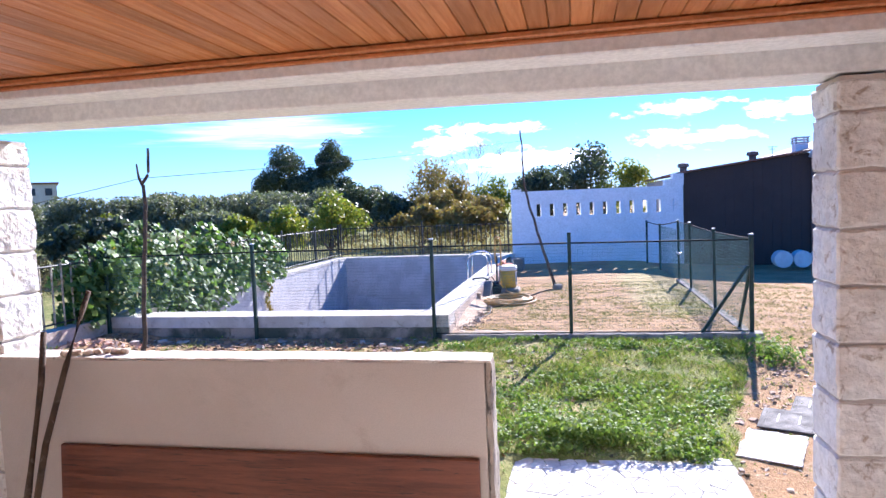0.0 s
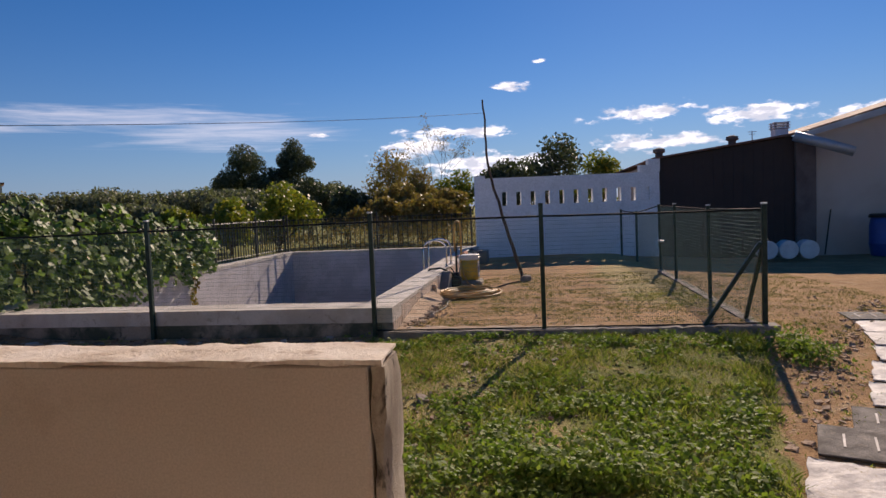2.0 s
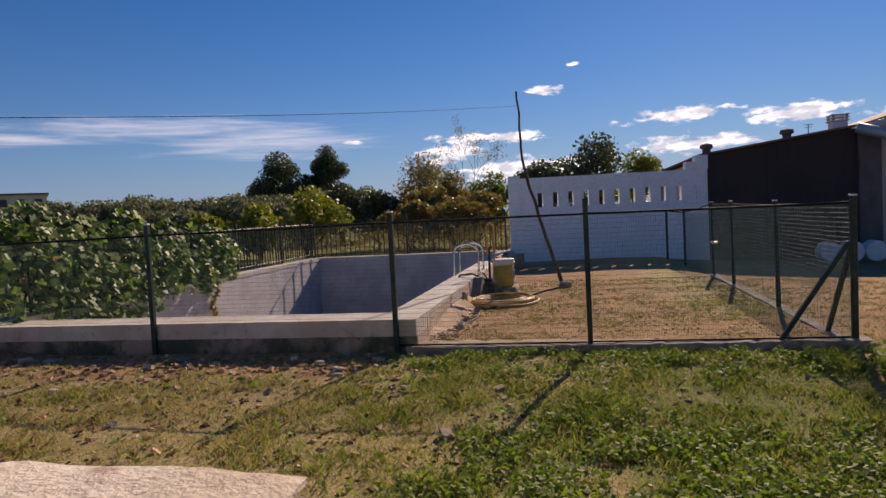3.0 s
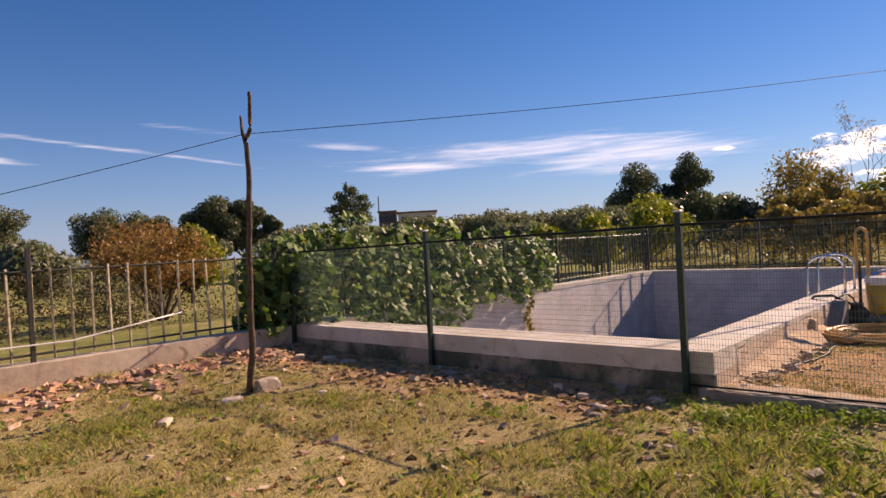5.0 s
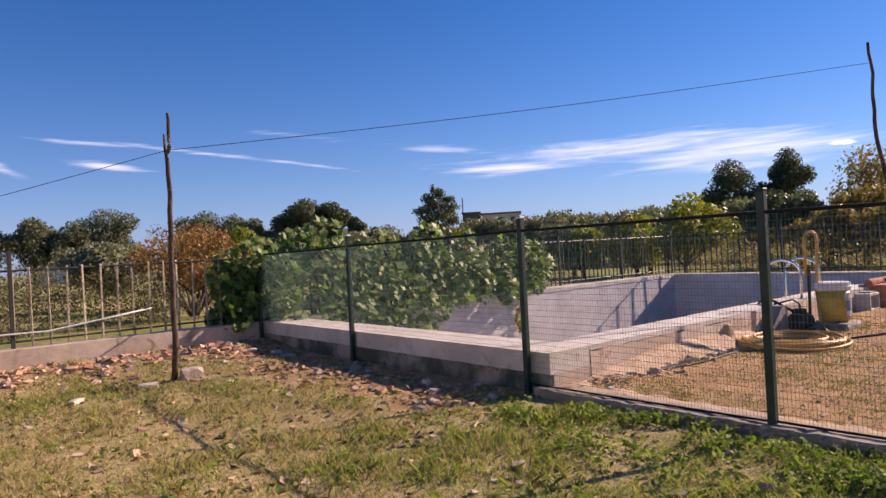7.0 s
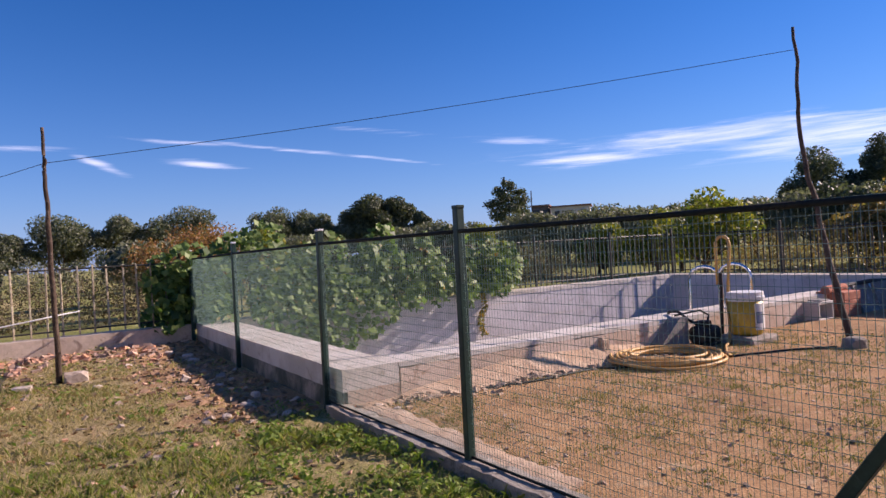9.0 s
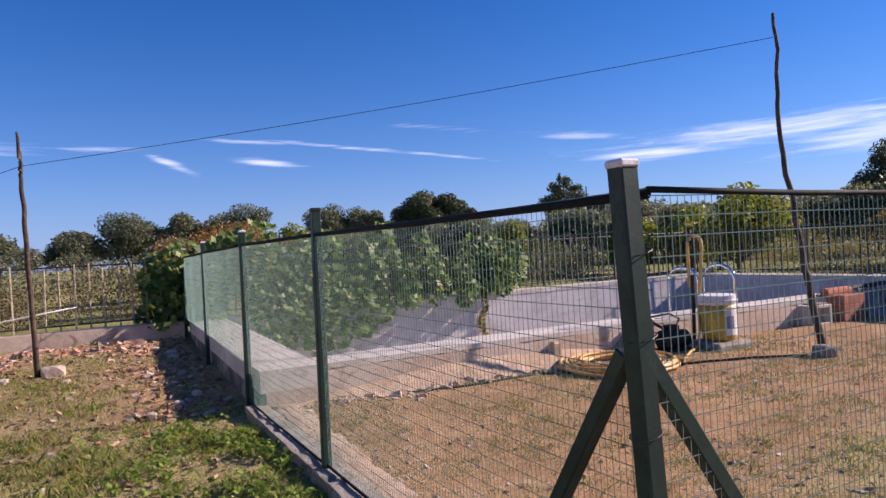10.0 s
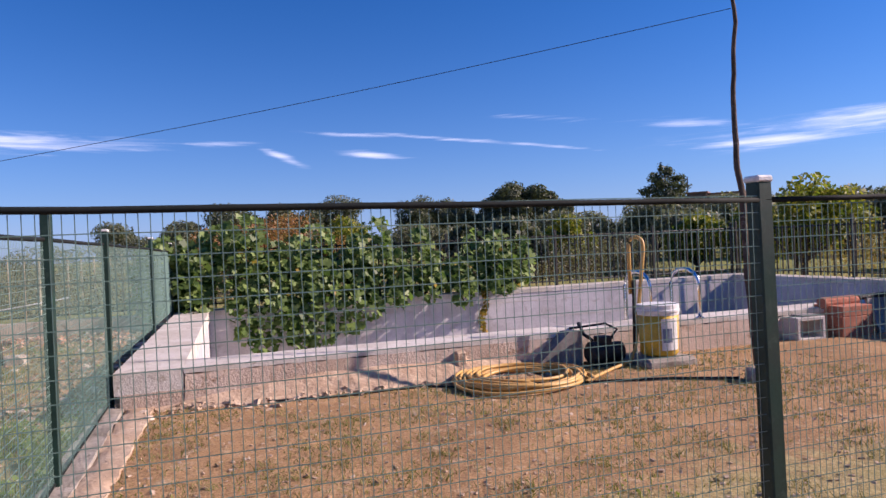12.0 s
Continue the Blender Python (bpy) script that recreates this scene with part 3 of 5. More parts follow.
def brace(parent, a, b, w):
    a, b = Vector(a), Vector(b)
    bm = bmesh.new()
    ln = (b - a).length
    box(bm, (-w / 2, -w / 2, 0), (w / 2, w / 2, ln), 0.004)
    q = (b - a).to_track_quat("Z", "Y").to_matrix().to_4x4()
    bmesh.ops.transform(bm, matrix=Matrix.Translation(a) @ q, verts=bm.verts)
    return part("brace", bm, GREEN, parent)


FRONT = [(-7.2, 10.24), (-4.325, 10.25), (-1.18, 10.235), (1.0, 10.31), (3.66, 10.42)]
SIDE = [(3.66, 10.42), (3.64, 12.9), (3.68, 15.7), (3.68, 17.4)]


def build_wire_fence():
    f = empty("wire_fence", (1.0, 10.3, 0), "green welded wire fence with square posts around the pool yard", "fence")
    tops = [1.62, 1.64, 1.63, 1.65, 1.575]
    for (x, y), z in zip(FRONT[:4], tops):
        post("fence_post", f, x, y, -0.05, z, 0.055, (0.0, 0.015), x < -1)
    corner = post("corner_post", f, 3.66, 10.42, -0.1, 1.55, 0.056, (-0.02, -0.06), True)
    for (x, y), z in zip(SIDE[1:], (1.52, 1.535, 1.53)):
        post("fence_post", f, x, y, -0.1, z, 0.055, (-0.02, 0.0), True)
    for x, y, z in ((3.6, 20.5, 1.32), (3.42, 22.4, 1.36)):
        post("fence_post", f, x, y, -0.3, z, 0.06)
    for (a, b), za, zb in zip(zip(FRONT, FRONT[1:]), (1.48, 1.5, 1.51, 1.5), (1.5, 1.51, 1.5, 1.475)):
        rail_bar("top_rail", f, (*a, za), (*b, zb), 0.013, RAIL)
        mesh_panel(f, a, b, 0.42 if b[0] < -1 else 0.1, za - 0.01)
        if b[0] > -1:
            rail_bar("bottom_rail", f, (a[0], a[1], 0.1), (b[0], b[1], 0.095), 0.009, RAIL)
    for (a, b), za, zb in zip(zip(SIDE, SIDE[1:]), (1.485, 1.455, 1.48), (1.455, 1.48, 1.49)):
        rail_bar("top_rail", f, (*a, za), (*b, zb), 0.0085, RAIL)
        mesh_panel(f, a, b, 0.03, za - 0.015)
    rail_bar("top_rail", f, (3.68, 17.4, 1.5), (3.6, 20.5, 1.29), 0.014, RAIL)
    rail_bar("top_rail", f, (3.6, 20.5, 1.29), (3.42, 22.4, 1.33), 0.014, RAIL)
    mesh_panel(f, (3.68, 17.4), (3.6, 20.5), 0.0, 1.28)
    brace(f, (3.6, 10.38, 1.08), (2.9, 10.36, 0.02), 0.045)
    brace(f, (3.64, 10.38, 1.1), (3.64, 11.13, -0.02), 0.045)
    bm = bmesh.new()
    box(bm, (3.62, 17.1, 0.68), (3.72, 17.45, 0.72), 0.005)
    part("latch_bar", bm, POST_CAP, f, "pale latch bar")
    for z in (0.35, 0.62, 0.88, 1.12, 1.33):
        bm = bmesh.new()
        pts = [(3.645 + 0.04 * math.cos(a), 10.385 + 0.04 * math.sin(a), z + 0.01 * math.sin(a)) for a in np.linspace(0, 6.28, 13)]
        tube(bm, pts, 0.0018, 5)
        part("wire_tie", bm, IRON, f, "twisted wire tie")


build_wire_fence()


def build_footings():
    for a, b, w, z in (((-1.05, 10.27), (3.8, 10.4), 0.2, 0.085), ((3.66, 10.55), (3.68, 17.5), 0.16, 0.03)):
        a, b = Vector((*a, 0)), Vector((*b, 0))
        bm = bmesh.new()
        worn_box(bm, (0, -w / 2, -0.25), ((b - a).length, w / 2, z), 0.08, 0.009)
        ang = math.atan2(b.y - a.y, b.x - a.x)
        bmesh.ops.transform(bm, matrix=Matrix.Translation(a) @ Matrix.Rotation(ang, 4, "Z"), verts=bm.verts)
        tagged(solid("concrete_kerb", bm, CONCRETE, smooth="worn"), "rough weathered concrete strip footing under the wire fence", "kerb", kind="structure")


build_footings()


def build_apron():
    bm = bmesh.new()
    worn_box(bm, (-0.96, 10.38, -0.1), (1.7, 10.62, 0.07), 0.05, 0.014)
    tagged(solid("mortar_apron", bm, MORTAR, smooth="worn"), "rough mortar strip along the inside of the wire fence", "pavement", kind="structure")


build_apron()


def iron_fence(name, a, b, z0, z1, gap, posts, label, material, post_top):
    a, b = Vector((*a, 0)), Vector((*b, 0))
    d = b - a
    ln = d.length
    d.normalize()
    f = empty(name, (a.x, a.y, z0), label, "fence")
    for z in (z0 + 0.1, z1):
        bm = bmesh.new()
        tube(bm, [a + Vector((0, 0, z)), (a + b) / 2 + Vector((0, 0, z - 0.008)), b + Vector((0, 0, z))], 0.016, 6)
        part("rail", bm, IRON, f)
    n = int(ln / gap)
    bm = bmesh.new()
    box(bm, (-0.013, -0.013, z0 + 0.02), (0.013, 0.013, z1 + 0.035), 0.003)
    first = part("bar", bm, material, f)
    for i in range(n + 1):
        p = a + d * (ln * (i + 0.5) / (n + 1))
        ob = first if i == 0 else first.copy()
        if i:
            scene.collection.objects.link(ob)
        ob.location = (p.x, p.y, 0)
        ob.rotation_euler = (0.012 * math.sin(i * 2.3), 0.012 * math.cos(i * 1.7), 0.3 * math.sin(i * 5.1))
    for k in posts:
        p = a + d * k
        bm = bmesh.new()
        box(bm, (p.x - 0.025, p.y - 0.025, z0), (p.x + 0.025, p.y + 0.025, post_top), 0.004)
        part("post", bm, IRON, f)
    return f


iron_fence("iron_railing", (-7.4, 2.2), (-7.4, 10.2), 0.37, 1.43, 0.22, (0.05, 2.15, 4.64, 7.9), "low iron railing with flaking pale bars on a block wall", IRON_PALE, 1.7)
iron_fence("iron_railing", (-7.46, 10.4), (-7.46, 22.8), COPE, 1.46, 0.165, (0.1, 2.6, 5.1, 7.6, 10.1, 12.3), "dark iron railing along the pool edge", IRON, 1.6)
iron_fence("iron_railing", (-7.4, 22.8), (-1.1, 22.75), COPE, 1.43, 0.165, (0.0, 3.1, 6.2), "dark iron railing across the end of the pool", IRON, 1.62)


def build_side_wall():
    bm = bmesh.new()
    worn_box(bm, (-7.58, 1.8, -0.4), (-7.24, 10.28, 0.375), 0.09, 0.006)
    tagged(solid("wall_west", bm, BLOCK_RENDER, smooth="worn"), "low crumbling rendered block wall", "wall", kind="structure")


build_side_wall()


# ---- white slotted wall and farm building ----
def build_white_wall():
    a, b = Vector((-0.98, 22.42, 0)), Vector((4.74, 23.4, 0))
    ln = (b - a).length
    m = Matrix.Translation(a) @ Matrix.Rotation(math.atan2(b.y - a.y, b.x - a.x), 4, "Z")
    bm = bmesh.new()
    w, slots, gap, s0 = 0.15, 11, 0.452, 0.82
    box(bm, (0, 0, -0.45), (ln, 0.2, 1.62))
    box(bm, (0, 0, 2.05), (ln, 0.2, 2.5))
    last = 0.0
    for i in range(slots):
        s = s0 + i * gap
        box(bm, (last, 0, 1.62), (s, 0.2, 2.05))
        last = s + w
        if i == slots - 1:
            box(bm, (s, 0.08, 1.62), (last, 0.2, 2.05))
    box(bm, (last, 0, 1.62), (ln, 0.2, 2.05))
    box(bm, (-0.03, -0.03, -0.4), (0.3, 0.23, 2.58))
    box(bm, (ln - 0.62, -0.02, 2.5), (ln + 0.02, 0.22, 2.72))
    box(bm, (ln - 0.35, -0.025, 2.72), (ln + 0.02, 0.22, 2.9))
    bmesh.ops.transform(bm, matrix=m, verts=bm.verts)
    tagged(solid("wall_north", bm, WHITEWASH), "whitewashed garden wall pierced by a row of upright slots", "wall", kind="structure")


build_white_wall()


def build_barn():
    barn = empty("farm_building", (8.5, 23.6, -0.3), "cream farm building with a dark sheet-clad bay and sheet roof", "building")
    y = 23.55
    roof = lambda x: 2.9 + (x - 4.75) * 0.125 if x < 8.9 else 3.42 + (x - 8.9) * 0.27
    bm = bmesh.new()
    for i in range(27):
        x0 = 4.78 + i * 0.148
        z1 = roof(x0) + 0.0
        box(bm, (x0, y + (0.0 if i % 2 else 0.008), -0.4), (x0 + 0.148, y + 0.14, z1))
    box(bm, (4.8, y + 0.142, -0.4), (8.77, y + 0.2, 2.9))
    part("dark_cladding", bm, BARN_DARK, barn, "dark brown corrugated sheeting")
    bm = bmesh.new()
    box(bm, (8.78, y - 0.12, -0.4), (9.36, y + 0.2, 3.36), 0.02)
    part("pilaster", bm, PILASTER, barn, "brown rendered pilaster")
    bm = bmesh.new()
    v = [bm.verts.new(p) for p in ((9.36, y, -0.4), (22, y, -0.4), (22, y, 4.2), (16.2, y, 5.4), (9.36, y, 3.5))]
    f = bm.faces.new(v)
    r = bmesh.ops.extrude_face_region(bm, geom=[f])
    bmesh.ops.translate(bm, vec=(0, 0.25, 0), verts=[g for g in r["geom"] if isinstance(g, bmesh.types.BMVert)])
    part("wall", bm, CREAM, barn, "cream rendered wall")
    for lo, hi in (((4.7, 23.75, -0.4), (4.9, 34, 2.8)), ((21.8, 23.85, -0.4), (22, 34, 4.1)), ((4.9, 33.8, -0.4), (21.8, 34, 2.8))):
        bm = bmesh.new()
        box(bm, lo, hi)
        part("wall", bm, CREAM, barn)
    bm = bmesh.new()
    xs = [4.55, 8.9, 16.2, 22.3]
    zs = [2.88, 3.44, 5.46, 4.15]
    lo, hi = [], []
    for x, z in zip(xs, zs):
        y_edge = 23.4 if x < 9 else 23.2
        lo.append((bm.verts.new((x, y_edge, z)), bm.verts.new((x, 34.2, z))))
        hi.append((bm.verts.new((x, y_edge, z + 0.06)), bm.verts.new((x, 34.2, z + 0.06))))
    for i in range(3):
        bm.faces.new((lo[i][0], lo[i][1], lo[i + 1][1], lo[i + 1][0]))
        bm.faces.new((hi[i][0], hi[i + 1][0], hi[i + 1][1], hi[i][1]))
        bm.faces.new((lo[i][0], lo[i + 1][0], hi[i + 1][0], hi[i][0]))
        bm.faces.new((lo[i][1], hi[i][1], hi[i + 1][1], lo[i + 1][1]))
    bm.faces.new((lo[0][0], hi[0][0], hi[0][1], lo[0][1]))
    bm.faces.new((lo[3][0], lo[3][1], hi[3][1], hi[3][0]))
    rf = part("roof", bm, ROOF, barn, "weathered red-brown sheet roof")
    bm = bmesh.new()
    v = [bm.verts.new(p) for p in ((8.85, 23.18, 3.28), (16.2, 23.18, 5.18), (16.2, 23.18, 5.46), (8.85, 23.18, 3.44))]
    f = bm.faces.new(v)
    r = bmesh.ops.extrude_face_region(bm, geom=[f])
    bmesh.ops.translate(bm, vec=(0, 0.03, 0), verts=[g for g in r["geom"] if isinstance(g, bmesh.types.BMVert)])
    part("fascia", bm, FASCIA, barn, "grey metal fascia")
    bm = bmesh.new()
    tube(bm, [(8.6, 23.1, 3.36), (9.3, 22.9, 3.1), (10.1, 22.7, 2.78)], 0.15, 14)
    part("rain_pipe", bm, FASCIA, barn, "large grey slanting rain pipe", True)
    # chimney with a slatted cap
    bm = bmesh.new()
    cx, cy, cz = 9.4, 26.6, 3.58
    box(bm, (cx - 0.22, cy - 0.22, cz - 0.5), (cx + 0.22, cy + 0.22, cz + 0.3), 0.01)
    ch = part("chimney", bm, WHITEWASH, rf, "white chimney")
    for i in range(3):
        bm = bmesh.new()
        z = cz + 0.33 + i * 0.09
        box(bm, (cx - 0.27, cy - 0.27, z), (cx + 0.27, cy + 0.27, z + 0.035), 0.005)
        part("chimney_cap", bm, WHITEWASH, barn)
    for dx in (-0.2, 0.2):
        for dy in (-0.2, 0.2):
            bm = bmesh.new()
            box(bm, (cx + dx - 0.03, cy + dy - 0.03, cz + 0.3), (cx + dx + 0.03, cy + dy + 0.03, cz + 0.56))
            part("cap_post", bm, CONCRETE, barn)
    for x, yy, z in ((7.15, 24.2, 3.27), (4.85, 24.0, 2.98)):
        bm = bmesh.new()
        lathe(bm, [(0.12, 0), (0.12, 0.12), (0.2, 0.16), (0.18, 0.26), (0.05, 0.3)], (x, yy, z), 14)
        part("vent_cowl", bm, PILASTER, barn, "rusty vent cowl")
    bm = bmesh.new()
    tube(bm, [(8.0, 25.0, 3.25), (8.0, 25.0, 3.75)], 0.015, 6)
    for z, w in ((3.72, 0.14), (3.64, 0.1)):
        tube(bm, [(8.0 - w, 25, z), (8.0 + w, 25, z)], 0.01, 5)
    part("aerial", bm, FASCIA, barn, "small television aerial")


build_barn()


def build_drum(x, y):
    d = empty("white_drum", (x, y, -0.2), "white plastic drum lying with its round end out", "drum", "drums by the farm building")
    m = Matrix.Translation((x, y, ground_z(x, y) + 0.34)) @ Matrix.Rotation(radians(90), 4, "X")
    for name, prof in (("body", [(0.25, -0.0), (0.265, 0.02), (0.265, 0.05), (0.258, 0.07), (0.265, 0.09), (0.265, 0.33), (0.25, 0.36)]), ("lid", [(0.262, 0.36), (0.262, 0.39), (0.23, 0.4)])):
        bm = bmesh.new()
        lathe(bm, prof, (0, 0, 0), 24)
        bmesh.ops.transform(bm, matrix=m, verts=bm.verts)
        part(name, bm, WHITE_PLASTIC, d)


for x in (7.34, 7.88, 8.42):
    build_drum(x, 21.9)


def build_blue_drum():
    x, y = 10.85, 22.6
    z = ground_z(x, y)
    d = empty("blue_drum", (x, y, z), "upright blue plastic drum with a dark lid", "drum")
    bm = bmesh.new()
    lathe(bm, [(0.28, 0), (0.32, 0.04), (0.37, 0.35), (0.385, 0.38), (0.37, 0.41), (0.37, 0.9), (0.33, 1.1), (0.3, 1.14)], (x, y, z), 28)
    part("body", bm, BLUE, d, smooth=True)
    bm = bmesh.new()
    lathe(bm, [(0.38, 1.13), (0.38, 1.2), (0.33, 1.24)], (x, y, z), 28)
    part("lid", bm, BLACK, d, "dark lid")
    bm = bmesh.new()
    box(bm, (11.6, 22.5, ground_z(11, 22.6)), (12.2, 22.9, 0.3), 0.02)
    tagged(solid("plastic_crate", bm, BLACK), "black plastic crate beside the blue drum", "crate")
    bm = bmesh.new()
    box(bm, (11.65, 22.55, 0.303), (12.05, 22.85, 0.5), 0.03)
    tagged(solid("white_container", bm, WHITE_PLASTIC), "white plastic container resting on a black crate", "container")
    bm = bmesh.new()
    tube(bm, [(9.5, 23.2, -0.25), (9.78, 23.48, 1.1)], 0.022, 8)
    tagged(solid("wooden_stake", bm, STICK), "wooden stake leaning on the cream wall", "stake")


build_blue_drum()


# ---- porch ----
def build_column(name, x0, x1, label):
    col = empty(name, (x0, 3.7, 0), label, "column", kind="structure")
    bm = bmesh.new()
    box(bm, (x0 + 0.015, 3.615, -0.1), (x1 - 0.015, 3.935, 2.72))
    part("core", bm, RENDER_GREY, col)
    z = -0.04
    i = 0
    while z < 2.68:
        h = min(0.288, 2.7 - z)
        bm = bmesh.new()
        box(bm, (x0, 3.6, z + 0.006), (x1, 3.95, z + h - 0.006), 0.012, cuts=7, rough=0.012)
        part("stone_block", bm, STONE_WHITE, col)
        z += 0.288
        i += 1


build_column("column_east", 2.36, 2.95, "whitewashed split-stone porch column")
build_column("column_west", -3.2, -2.58, "whitewashed split-stone porch column beside the low wall")


def build_porch():
    rng = random.Random(3)
    # low wall with chipped cap
    w = empty("low_wall", (-0.8, 3.6, 0), "low cream-rendered porch wall with a chipped white cap", "wall", kind="structure")
    bm = bmesh.new()
    box(bm, (-2.575, 3.53, -0.1), (0.592, 3.71, 1.31), 0.004)
    part("wall_body", bm, RENDER_GREY, w)
    bm = bmesh.new()
    worn_box(bm, (-2.575, 3.524, 1.311), (0.626, 3.72, 1.327), 0.024, 0.004, 0.007)
    part("cap", bm, CAP_WHITE, w, "chipped white cap", "worn")
    bm = bmesh.new()
    worn_box(bm, (0.593, 3.532, -0.1), (0.63, 3.715, 1.312), 0.03, 0.006)
    part("end_face", bm, STAINED_END, w, "chipped end of the wall with black damp streaks", "worn")
    # floor and steps
    bm = bmesh.new()
    box(bm, (-3.2, 1.08, -0.3), (3.2, 3.52, 0.0))
    tagged(solid("floor", bm, TILE_FLOOR), "pale stone porch floor", "floor", kind="structure")
    bm = bmesh.new()
    for y0, y1, z in ((-4.0, 0.48, 0.54), (0.481, 0.78, 0.36), (0.781, 1.079, 0.18)):
        box(bm, (-3.2, y0, -0.3), (3.2, y1, z), 0.008)
    tagged(solid("steps", bm, TILE_FLOOR), "pale stone steps down into the porch", "steps", kind="structure")
    # beam in two steps
    for name, y0, y1, zl, zr in (("beam", 3.36, 3.62, 2.9, 2.86), ("beam_outer", 3.621, 3.97, 2.8, 2.725)):
        bm = bmesh.new()
        vs = box(bm, (-3.3, y0, 2.8), (3.3, y1, 3.2), 0.008)
        for v in vs:
            if v.co.z < 3.0:
                k = (v.co.x + 3.3) / 6.6
                v.co.z = v.co.z - 2.8 + zl + (zr - zl) * k
        tagged(solid(name, bm, HOUSE_WALL), "white rendered porch beam", "beam", kind="structure")
    # boarded ceiling, its boards and trim in one mesh
    bm = bmesh.new()
    x = -3.2
    while x < 3.15:
        z = 3.0 + rng.uniform(0, 0.003)
        box(bm, (x + 0.002, -4.0, z), (x + 0.098, 3.36, z + 0.02), 0.004)
        x += 0.1
    box(bm, (-3.2, 3.3, 2.965), (3.15, 3.358, 2.998), 0.008)
    box(bm, (-3.2, 3.33, 2.94), (3.15, 3.357, 2.964), 0.006)
    box(bm, (-3.3, -4.1, 3.025), (3.3, 3.36, 3.2))
    tagged(solid("ceiling", bm, PINE_BOARD), "varnished pine board ceiling", "ceiling", kind="structure")
    # house around the porch
    for name, lo, hi in (("wall_south", (-3.4, -4.3, -0.3), (3.4, -4.0, 3.2)), ("wall_side_west", (-3.4, -3.999, -0.3), (-3.2, 3.6, 3.2)), ("wall_side_east", (3.2, -3.999, -0.3), (3.4, 3.6, 3.2))):
        bm = bmesh.new()
        box(bm, lo, hi)
        tagged(solid(name, bm, HOUSE_WALL), "white rendered house wall", "wall", kind="structure")
    bm = bmesh.new()
    box(bm, (-3.6, -4.7, 3.2), (3.8, 4.1, 3.36), 0.01)
    tagged(solid("roof", bm, ROOF), "flat house roof slab with red-brown tiles", "roof", kind="structure")
    # board against the wall
    bm = bmesh.new()
    vs = box(bm, (-2.1, 3.44, 0.0), (0.55, 3.475, 0.775), 0.006)
    for v in vs:
        v.co.y += (v.co.z - 0.775) * 0.07 + 0.052
    bmesh.ops.translate(bm, vec=(0, 0, 0.004), verts=bm.verts)
    tagged(solid("wooden_board", bm, BOARD), "long red-brown varnished wooden board leaning on the low wall", "board")
    # sticks
    for pts, r in (([(-2.05, 3.0, 0.02), (-2.07, 3.2, 0.6), (-2.11, 3.4, 1.2), (-2.12, 3.46, 1.5)], 0.022), ([(-2.06, 3.08, 0.02), (-2.02, 3.3, 0.85), (-1.96, 3.44, 1.3), (-1.87, 3.5, 1.62), (-1.83, 3.52, 1.74)], 0.02)):
        bm = bmesh.new()
        tube(bm, pts, [r * (1 - 0.3 * i / len(pts)) for i in range(len(pts))], 8)
        tagged(solid("wooden_stick", bm, STICK, smooth=True), "rough wooden stick leaning in the porch corner", "stick", "sticks in the corner")
    for i in range(7):
        bm = bmesh.new()
        rock(bm, (-2.05 + i * 0.06 + rng.uniform(-0.02, 0.02), 3.6 + rng.uniform(-0.05, 0.06), 1.343), (rng.uniform(0.03, 0.05), rng.uniform(0.025, 0.04), 0.026), rng)
        tagged(solid("plaster_lump", bm, STONE), "broken lump of plaster lying on the low wall", "rubble", "lumps on the low wall")


build_porch()


# ---- yard things ----
def crooked(pts, n=22, amp=0.02, seed=1):
    pts = [Vector(p) for p in pts]
    out = []
    for i in range(n + 1):
        s = i / n * (len(pts) - 1)
        k = min(int(s), len(pts) - 2)
        p = pts[k].lerp(pts[k + 1], s - k)
        out.append(p + Vector((noise.noise(Vector((i * 0.35, seed, 0))), noise.noise(Vector((seed, i * 0.35, 4))), 0)) * amp)
    return out


